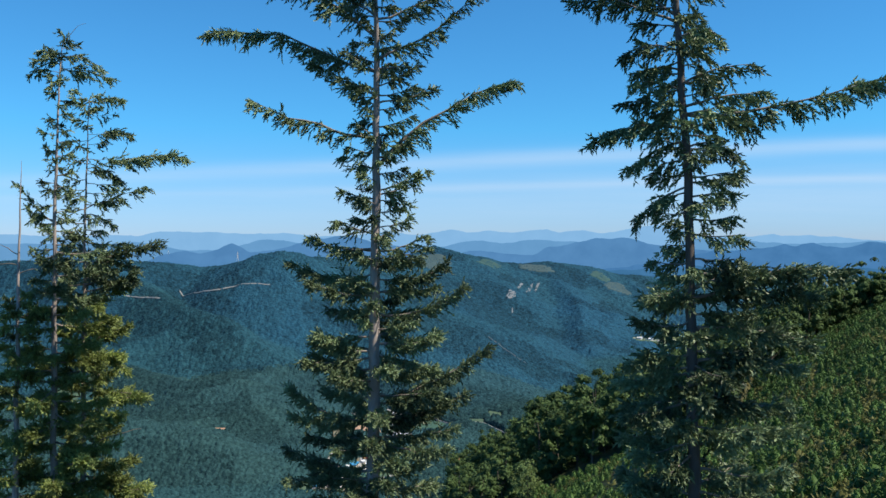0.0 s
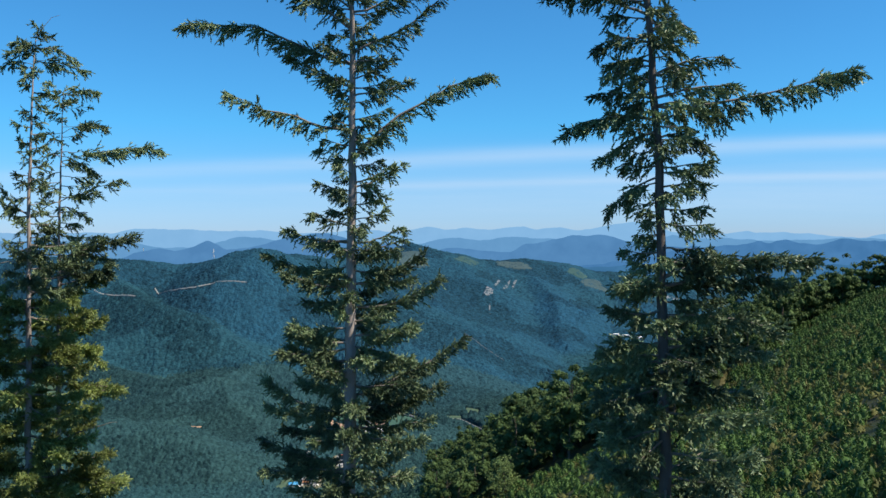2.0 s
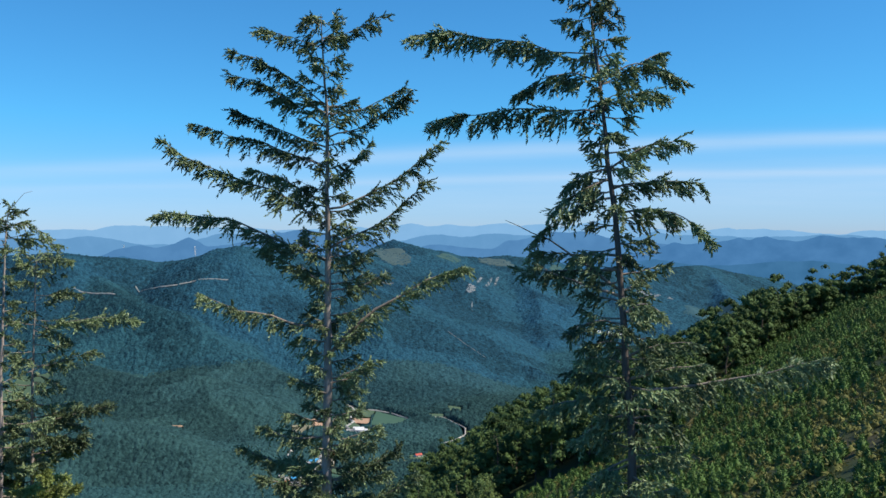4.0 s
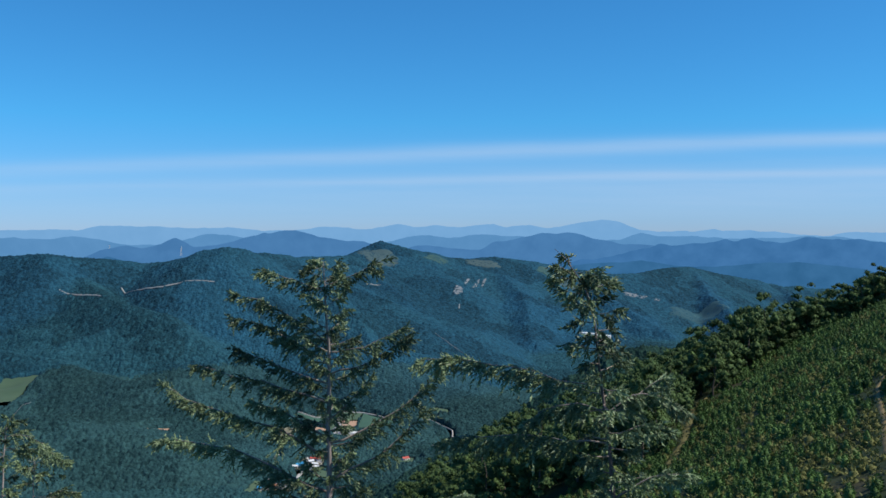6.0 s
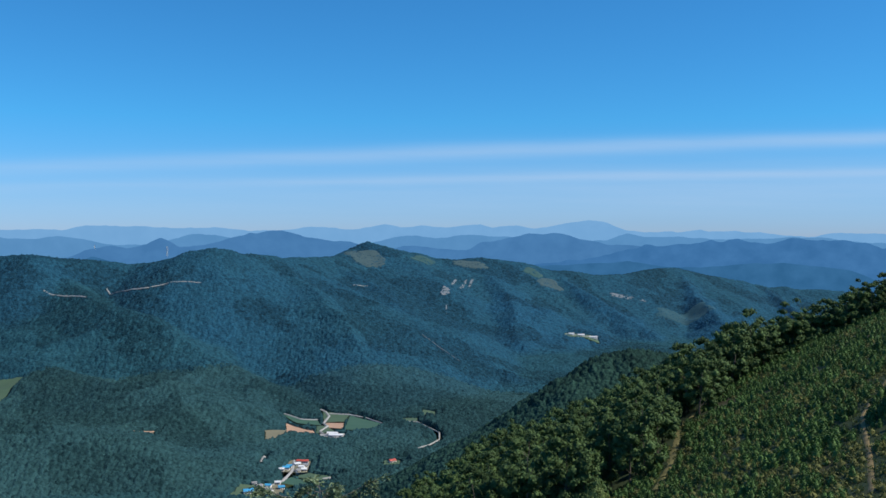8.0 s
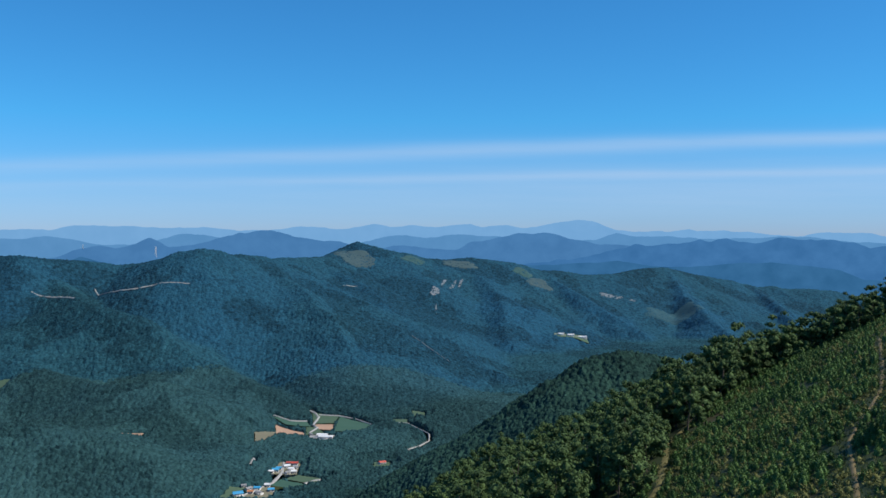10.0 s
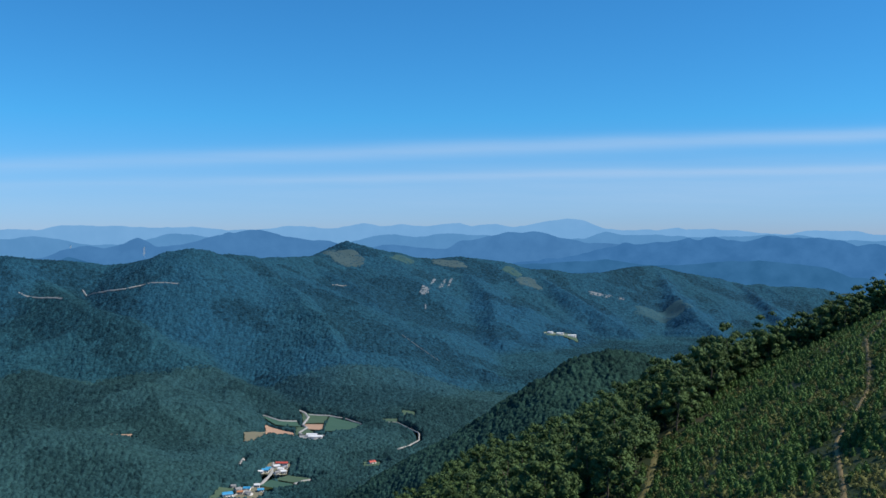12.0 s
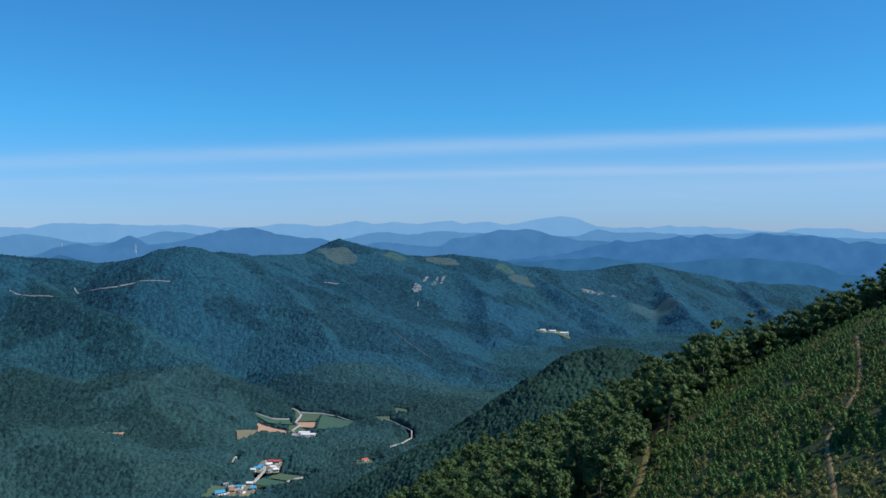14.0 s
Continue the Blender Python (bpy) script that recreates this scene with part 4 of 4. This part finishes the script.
larch("larch_tree", "wind-bent larch with a drooping leader and long one-sided limbs",
      [(3.10, 10.7, -16.0), (2.96, 10.7, -2.94), (2.88, 10.7, 0.94), (2.80, 10.7, 2.2), (2.70, 10.7, 3.5), (2.52, 10.7, 5.0), (2.36, 10.7, 6.3), (2.20, 10.65, 6.95), (1.86, 10.6, 7.22)], 0.145,
      [(5.58, 2.18, 0.4, 1.5, -0.02), (5.22, 0.95, -0.12, 1.4, -0.12), (4.87, 2.09, -0.11, 1.3, -0.05), (4.2, 0.51, -0.19, 1.2, -0.08), (4.08, 0.72, -0.37, 1.2, -0.08), (3.86, 0.88, -0.47, 1.2, -0.12), (3.17, 1, 0.06, 1.5, 0.04), (3, 1.09, 0, 1.2, 0), (2.67, 0.91, 0.27, 0.5, 0), (2.34, 0.58, -0.08, 1.3, -0.1), (2.1, 0.5, -0.02, 1.3, -0.1), (1.87, 0.5, 0.05, 1.3, -0.05), (1.67, 0.58, 0.08, 1.5, 0), (1.42, 1.02, -0.05, 1.9, -0.08), (1.27, 0.61, -0.3, 1.3, -0.1), (0.74, 0.57, -0.35, 1.3, -0.1), (-0.46, 0.51, -0.12, 1.5, 0), (-1.39, 0.71, 0.07, 1.5, 0), (-1.79, 0.79, -0.03, 1.5, 0)],
      [(5.21, 0.97, 0.06, 1.3, -0.2), (5.21, 0.78, 0.42, 1.1, 0), (4.91, 0.68, 0.21, 1.3, -0.15), (4.2, 0.86, 0.35, 1.1, -0.1), (3.96, 1, 0.09, 1, -0.05), (3.62, 1.1, -0.22, 1.3, -0.18), (2.44, 0.43, 0.09, 1.3, -0.25), (1.94, 0.77, 0.17, 1.2, -0.05), (1.67, 0.92, 0.19, 1.3, -0.05), (1.59, 2.28, 0.45, 1.6, 0.03), (1.19, 0.56, -0.11, 1.3, -0.15), (0.84, 0.49, 0.09, 1.2, 0), (0.61, 0.56, 0.1, 1.3, 0), (-0.31, 0.92, 0.12, 1.6, -0.05), (-0.49, 1.72, 0.12, 1.9, -0.06), (-0.59, 1.37, 0.07, 1.7, -0.03), (-0.93, 1.26, -0.21, 1.5, -0.1), (-1.32, 1.11, 0, 1.5, -0.05), (-1.72, 0.84, -0.13, 1.6, -0.05)],
      [(-5.0, 1.2, -0.1), (-3.0, 1.15, -0.05), (-1.0, 0.75, 0.0), (0.0, 0.45, 0.0), (1.5, 0.42, 0.0), (3.0, 0.40, 0.05), (4.5, 0.36, 0.1), (6.0, 0.34, 0.1), (7.0, 0.30, 0.1)],
      14.0, 0.12, M_NEEDLE, 12, droop=0.48, bark=M_BARK_SHADED, dead=((2.75, 178, 1.45, 0.95),))
larch("larch_tree", "thin wind-swept larch with sparse crown and olive lower branches",
      [(-7.50, 17.3, -22.0), (-7.42, 17.3, -4.7), (-7.40, 17.3, 0.5), (-7.32, 17.3, 3.1), (-7.26, 17.3, 3.9), (-7.05, 17.3, 4.22), (-6.8, 17.3, 4.3)], 0.16,
      [(3.72, 0.24, 0.03, 1, 0), (3.56, 0.41, 0.05, 0.9, -0.05), (3.35, 0.43, 0.02, 1.1, -0.1), (3.24, 0.13, -0.11, 1, 0), (1.63, 0.17, 0.32, 0.8, 0), (0.55, 0.4, 0.16, 1, 0.05), (0.5, 0.62, 0.7, 1, 0.12)],
      [(3.67, 0.66, -0.13, 0.8, -0.1), (3.4, 0.88, -0.13, 1.1, -0.08)],
      [(-6.2, 1.2, 0.0), (-4.5, 1.1, 0.0), (-2.0, 0.90, 0.05), (-0.2, 0.6, 0.1), (0.3, 0.4, 0.1), (1.8, 0.30, 0.1), (2.7, 0.15, 0.1), (3.3, 0.3, 0.1), (3.9, 0.2, 0.2)],
      10.0, 0.25, M_NEEDLE, 13, thin_top=0.4, low=M_NEEDLE_OLIVE)
larch("larch_tree", "thin wind-swept larch with flagged limbs, close beside its twin",
      [(-7.30, 18.2, -22.0), (-7.22, 18.2, -4.7), (-7.18, 18.2, 0.5), (-7.08, 18.2, 3.0)], 0.15,
      [(2.9, 0.32, 0.28, 0.7, 0), (-3.16, 0.94, -0.17, 1.4, 0)],
      [(2.96, 0.65, 0.06, 1.2, -0.06), (2.16, 0.84, 0.17, 1.3, -0.1), (1.71, 0.61, -0.23, 1.2, -0.1), (1.6, 1.89, 0.2, 1.5, -0.02), (0.8, 1.43, 0.4, 1, -0.02), (0.69, 0.51, -0.17, 1, -0.1), (-0.27, 0.95, -0.06, 1.2, 0), (-0.33, 1.54, 0.4, 1.5, -0.05), (-1.12, 0.83, 0.34, 1.3, 0), (-1.91, 0.83, 0.34, 1.5, 0), (-2.08, 0.93, -0.28, 1.4, -0.1), (-2.82, 1.25, -0.11, 1.3, 0), (-4.52, 1.1, -0.34, 1.5, 0)],
      [(-6.2, 1.1, 0.0), (-4.5, 1.05, 0.0), (-2.0, 0.9, 0.05), (-0.3, 0.75, 0.1), (0.5, 0.6, 0.05), (2.0, 0.55, 0.05), (3.0, 0.25, 0.2)],
      11.5, 0.3, M_NEEDLE, 14, thin_top=0.4, low=M_NEEDLE_OLIVE, dead=((-1.0, -5, 1.0, 0.3), (-4.0, 5, 1.1, 0.35), (-0.75, 5, 1.15, 0.4)))
larch("larch_tree", "nearly dead larch pole with a bare broken top",
      [(-8.12, 17.0, -22.0), (-8.01, 17.0, -4.7), (-7.95, 17.0, -0.5), (-7.89, 17.0, 1.65)], 0.17,
      [(-3.2, 0.7, 0.0, 0.9, 0), (-1.6, 0.6, 0.1, 0.8, 0)], [(-1.4, 0.5, 0.1, 1.0, 0)],
      [(-6.2, 0.8, 0.0), (-4.5, 0.65, 0.0), (-2.5, 0.5, 0.0), (-1.0, 0.35, 0.0)],
      9.0, -0.1, M_NEEDLE_OLIVE, 15, dead=((-0.1, 170, 0.5, 0.25), (-0.45, 5, 0.45, 0.1), (-0.3, 185, 0.55, 0.0)))


# ---- wood along the edge of the clearing ----
EDGE_X, EDGE_Y = [-90, 12, 40, 53, 62, 76, 90, 118, 200], [112, 128, 131, 155, 170, 188, 199, 196, 200]


def edge_y(x):
    return np.interp(x, EDGE_X, EDGE_Y)


def broad_tree(seed, tall, spread):
    rng = np.random.default_rng(seed)
    ob = thing("forest_tree", "leafy dark green oak at the edge of the clearing", "tree", "trees along the clearing")
    z = np.linspace(0, tall * 0.8, 7)
    bend = np.cumsum(rng.normal(0, 0.14, (7, 2)), axis=0)
    bend[0] = 0
    tr = np.stack([bend[:, 0], bend[:, 1], z - 0.6], -1)
    v, f = tube(tr, np.linspace(0.17, 0.04, 7), 5, 0.08, rng)
    vs, fs, n = [v], [f], len(v)
    centres = []
    for k in range(7):
        h = rng.uniform(0.15, 0.66)
        az = k * 2.4 + rng.normal(0, 0.4)
        ln = spread * rng.uniform(0.6, 1.0)
        st = np.array([np.interp(h * tall, z, tr[:, 0]), np.interp(h * tall, z, tr[:, 1]), h * tall - 0.6])
        t = np.linspace(0, 1, 5)[:, None]
        c = st + np.array([math.cos(az) * ln, math.sin(az) * ln, ln * rng.uniform(0.4, 0.9)]) * t
        lv, lf = tube(c[::2], np.linspace(0.06, 0.015, 3), 3)
        vs.append(lv)
        fs.append(lf + n)
        n += len(lv)
        centres += [c[-1], c[3], c[2] + rng.normal(0, 0.3, 3)]
    part("trunk", raw_mesh("trunk", np.concatenate(vs), np.concatenate(fs), M_TRUNK, True), ob)
    for _ in range(24):
        d = rng.normal(size=3)
        d /= np.linalg.norm(d)
        centres.append(np.array([d[0] * spread * 0.8, d[1] * spread * 0.8, tall * 0.50 + d[2] * tall * 0.44]) + [tr[-1, 0], tr[-1, 1], 0])
    c = np.asarray(centres)
    m = 50
    size = rng.uniform(0.55, 1.05, len(c))
    d = rng.normal(size=(len(c), m, 3))
    d /= np.linalg.norm(d, axis=-1, keepdims=True)
    d[..., 2] = np.abs(d[..., 2]) * 0.8 - 0.35 * (rng.random(d.shape[:2]) < 0.35)
    p = (c[:, None] + d * (size[:, None] * rng.uniform(0.7, 1.05, (len(c), m)))[..., None]).reshape(-1, 3)
    nrm = d.reshape(-1, 3) * 0.8 + rng.normal(0, 0.40, (len(p), 3)) + [0, 0, 0.25]
    nrm /= np.linalg.norm(nrm, axis=1)[:, None]
    a = np.cross(nrm, rng.normal(size=(len(p), 3)))
    a /= np.linalg.norm(a, axis=1)[:, None] + 1e-9
    b = np.cross(nrm, a)
    s = rng.uniform(0.12, 0.24, (len(p), 1))
    q = np.stack([p - a * s, p + a * s * 0.5 - b * s * 0.8, p + a * s * 0.7 + b * s * 0.7], 1).reshape(-1, 3)
    # solid cores added in place of inner leaves block light and deepen the shade
    axes = np.array([(1, 0, 0), (0, 1, 0), (-1, 0, 0), (0, -1, 0), (0, 0, 1), (0, 0, -0.7)])
    inner = c[:, None] + axes * (size * 0.72)[:, None, None] + rng.normal(0, 0.08, (len(c), 6, 3))
    sides = np.array([(0, 1, 4), (1, 2, 4), (2, 3, 4), (3, 0, 4), (1, 0, 5), (2, 1, 5), (3, 2, 5), (0, 3, 5)])
    faces = np.concatenate([np.arange(len(q)).reshape(-1, 3), (len(q) + np.arange(len(c))[:, None, None] * 6 + sides).reshape(-1, 3)])
    part("crown", raw_mesh("crown", np.concatenate([q, inner.reshape(-1, 3)]), faces, M_LEAF), ob)
    return ob


def leafy_bush(x, y, tall, wide, seed):
    """A pale leafy bush in front of the wood."""
    r = np.random.default_rng(seed)
    z = float(height(np.array([x]), np.array([y]))[0])
    ob = thing("bush", "pale green leafy bush in front of the dark wood", "bush", at=(x, y, z))
    n = 1500
    d = r.normal(size=(n, 3))
    d /= np.linalg.norm(d, axis=1)[:, None]
    lobes = 1 + 0.22 * np.sin(d[:, :1] * 5 + 1) + 0.18 * np.sin(d[:, 1:2] * 7) + 0.15 * np.sin(d[:, 2:] * 9)
    p = d * lobes * r.uniform(0.7, 1.0, (n, 1)) * [wide / 2, wide / 2, tall * 0.5] + [0, 0, tall * 0.5]
    a = np.cross(d + r.normal(0, 0.5, (n, 3)), r.normal(size=(n, 3)))
    a /= np.linalg.norm(a, axis=1)[:, None]
    b = np.cross(a, r.normal(size=(n, 3)))
    b /= np.linalg.norm(b, axis=1)[:, None]
    s = r.uniform(0.10, 0.2, (n, 1))
    q = np.stack([p - a * s, p - b * s * 0.6, p + a * s, p + b * s * 0.6], 1).reshape(-1, 3)
    part("leaves", raw_mesh("leaves", q, np.arange(len(q)).reshape(-1, 4), M_BUSH), ob)
    v, f = tube([(0, 0, -0.3), (0.1, 0, tall * 0.3), (0.0, 0.1, tall * 0.7)], [0.09, 0.06, 0.02], 6)
    part("stem", raw_mesh("stem", v, f, M_TRUNK), ob)


leafy_bush(11.7, 126.5, 5.0, 4.4, 71)
leafy_bush(31.0, 127.0, 3.2, 3.4, 72)

TRAIL = [(118, 192), (112, 185), (100, 170), (86.5, 146), (75, 127), (65.5, 115), (59, 107), (51, 91), (44, 78)]
EDGE_TRACK = [(38, 122), (44, 134), (51, 152), (55, 163), (60, 170), (66, 179), (73, 186)]


rng = np.random.default_rng(5)
protos = [broad_tree(100 + k, h, sp) for k, (h, sp) in enumerate([(10.5, 3.0), (9.0, 2.8), (11.0, 3.1), (8.0, 2.7), (9.8, 3.2), (6.5, 2.3)])]
spots = []
for gx in np.arange(-22, 178, 5.3):
    for gy in np.arange(112, 246, 5.3):
        x, y = gx + rng.uniform(-1.9, 1.9), gy + rng.uniform(-1.9, 1.9)
        if edge_y(x) + 1.0 < y < crest_y(x) + 13 and x / y < 0.72 and near_line(x, y, EDGE_TRACK) > 2.0:
            spots.append((x, y))
for gx in np.arange(58, 150, 3.6):
    x = gx + rng.uniform(-1.5, 1.5)
    spots += [(x, float(crest_y(x)) + rng.uniform(-4, 4)), (x + 2.0, float(edge_y(x)) + rng.uniform(1.5, 4))]
spots = [p for p in spots if p[0] > 1 and near_line(p[0], p[1], EDGE_TRACK) > 2.0]
for k, (x, y) in enumerate(spots):
    z = float(height(np.array([x]), np.array([y]))[0])
    src = protos[int(rng.integers(0, 6))]
    size = rng.uniform(0.85, 1.15) * (1.12 + 0.16 * float(np.clip((x - 45) / 25, 0, 1)) - 0.22 * float(np.clip((14 - x) / 8, 0, 1)) - 0.42 * float(np.clip((x - 88) / 25, 0, 1)))
    m = Matrix.Translation((x, y, z)) @ Matrix.Rotation(rng.uniform(0, 6.28), 4, "Z") @ Matrix.Diagonal((size, size, size * rng.uniform(0.9, 1.1), 1))
    if k < 6:
        protos[k].matrix_basis = m
    else:
        copy_thing(src, pose(x, y, z)).matrix_basis = m


# two unseen trees added up the slope, to cast shadows over the trail
for x, y, z_turn, size in ((75, 96, 40, 1.5), (80, 98.5, 160, 1.75)):
    shadow_tree = copy_thing(protos[2], pose(x, y, 0))
    shadow_tree.matrix_basis = Matrix.Translation((x, y, float(height(np.array([x]), np.array([y]))[0]))) @ Matrix.Rotation(radians(z_turn), 4, "Z") @ Matrix.Diagonal((0.8, 0.8, size, 1))
    tagged(shadow_tree, "unseen tall narrow tree added to cast a shadow over the trail")


# ---- the replanted slope ----
ribbon("trail", TRAIL, 0.75, M_SOIL, "bare earth trail worn across the young plantation", lift=0.10, seed=3)
ribbon("track", EDGE_TRACK, 1.5, M_DRYTRACK, "dry grass track along the edge of the wood", lift=0.10, seed=4)


def scatter(spacing, seed):
    r = np.random.default_rng(seed)
    gx, gy = np.meshgrid(np.arange(-4, 150, spacing), np.arange(38, 206, spacing))
    x, y = gx + r.uniform(-0.42, 0.42, gx.shape) * spacing, gy + r.uniform(-0.42, 0.42, gx.shape) * spacing
    x, y = x.ravel(), y.ravel()
    keep = (y < edge_y(x) + 2) & (x / y < 0.74) & (x / y > -0.02) & (y > 44)
    return x[keep], y[keep], r


def blades_mesh(name, x, y, z, size, r, count, build, material, core=(0.0, 0.0)):
    """count blades for each plant, set by build(r, n, count): base, tip and half width, in units of the plant's size;
    core: radius and height of a solid inside added to block light.
    """
    n = len(x)
    base, tip, half = build(r, n, count)
    o = np.stack([x, y, z], -1)[:, None]
    s = size[:, None, None]
    base, tip, half = o + base * s, o + tip * s, half * s
    d = tip - base
    side = np.cross(d, r.normal(size=d.shape))
    side /= np.linalg.norm(side, axis=-1, keepdims=True) + 1e-9
    foot = base * 0.75 + tip * 0.25
    v = np.stack([foot - side * half, tip, foot + side * half], 2).reshape(-1, 3)
    f = np.arange(len(v)).reshape(-1, 3)
    if core[0]:
        ring = np.array([(math.cos(a), math.sin(a), h) for h in (0.0, 0.5) for a in np.arange(5) * 2 * np.pi / 5] + [(0, 0, 1.0)])
        ring[5:10, :2] *= 0.75
        c = o + ring * np.array([core[0], core[0], core[1]]) * s * r.uniform(0.75, 1.2, (n, 11, 1))
        sides = [(i, (i + 1) % 5, 5 + (i + 1) % 5) for i in range(5)] + [(i, 5 + (i + 1) % 5, 5 + i) for i in range(5)] + [(5 + i, 5 + (i + 1) % 5, 10) for i in range(5)]
        f = np.concatenate([f, (len(v) + np.arange(n)[:, None, None] * 11 + np.array(sides)).reshape(-1, 3)])
        v = np.concatenate([v, c.reshape(-1, 3)])
    return raw_mesh(name, v, f, material)


def pine_blades(r, n, count):
    """Whorls of upswept shoots round a stem."""
    t = (np.arange(count) / count)[None] + r.uniform(-0.05, 0.05, (n, count))
    az = np.arange(count)[None] * 2.4 + r.uniform(0, 6.28, (n, 1)) + r.normal(0, 0.3, (n, count))
    t = np.clip(t, 0, 1)
    out = (0.50 * (1 - t) ** 0.6 + 0.05) * r.uniform(0.65, 1.0, (n, count))
    base = np.stack([np.cos(az) * out * 0.5, np.sin(az) * out * 0.5, t * 0.76 + 0.04], -1)
    tip = np.stack([np.cos(az) * out, np.sin(az) * out, t * 0.76 + 0.16], -1)
    return base, tip, np.full((n, count, 1), 0.066) * r.uniform(0.7, 1.3, (n, count, 1))


def shrub_blades(r, n, count):
    d = r.normal(size=(n, count, 3))
    d /= np.linalg.norm(d, axis=-1, keepdims=True)
    d[..., 2] = np.abs(d[..., 2]) * 0.85
    base = d * r.uniform(0.3, 0.75, (n, count, 1))
    tip = base + (d * 0.5 + r.normal(0, 0.25, d.shape) + [0, 0, 0.1]) * 0.55
    return base, tip, np.full((n, count, 1), 0.10)


def grass_blades(r, n, count):
    az = r.uniform(0, 6.28, (n, count))
    out = r.uniform(0.1, 0.55, (n, count))
    base = np.stack([np.cos(az) * 0.12, np.sin(az) * 0.12, 0 * az], -1)
    tip = np.stack([np.cos(az) * out, np.sin(az) * out, r.uniform(0.5, 1.0, (n, count))], -1)
    return base, tip, np.full((n, count, 1), 0.08)


x, y, r = scatter(1.22, 21)
ok = (near_line(x, y, TRAIL) > 0.8) & (near_line(x, y, EDGE_TRACK) > 1.2) & (hash_noise(x, y, 4.0, 41) + 0.35 * r.normal(size=len(x)) > -0.25)
x, y = x[ok], y[ok]
size = r.uniform(0.8, 1.9, len(x)) * (1 + 0.25 * hash_noise(x, y, 12.0, 42)) * np.where(x / y < 0.10, 0.5, 1.0)
ob = new("young_pine_trees", blades_mesh("young_pine_trees", x, y, height(x, y) - 0.05, size, r, 70, pine_blades, M_PINE, (0.30, 0.80)))
tagged(ob, "thousands of knee-high young pines planted over the slope", "saplings", kind="stuff")
x, y, r = scatter(1.25, 22)
ok = (near_line(x, y, TRAIL) > 0.6) & (near_line(x, y, EDGE_TRACK) > 1.1) & (hash_noise(0.4 * x + y, 0.4 * y - x, 16.0, 43) + 0.4 * r.normal(size=len(x)) > 0.15)
x, y = x[ok], y[ok]
size = r.uniform(0.5, 1.25, len(x))
ob = new("shrubs", blades_mesh("shrubs", x, y, height(x, y) - 0.05, size, r, 36, shrub_blades, M_SHRUB, (0.5, 0.55)))
tagged(ob, "yellow-green bramble and shrub growth between the young pines", "shrubs", kind="stuff")
x, y, r = scatter(0.78, 23)
verge = np.minimum(near_line(x, y, TRAIL) - 0.3, near_line(x, y, EDGE_TRACK) - 0.7)
ok = (verge > r.uniform(-0.8, 0.2, len(x))) & ((verge < 1.2) | (hash_noise(x, y, 7.0, 44) > 0.4))
x, y = x[ok], y[ok]
size = r.uniform(0.25, 0.65, len(x))
ob = new("grass", blades_mesh("grass", x, y, height(x, y) - 0.03, size, r, 10, grass_blades, M_GRASS))
tagged(ob, "green and yellowing grass tufts over the slope", "grass", kind="stuff")
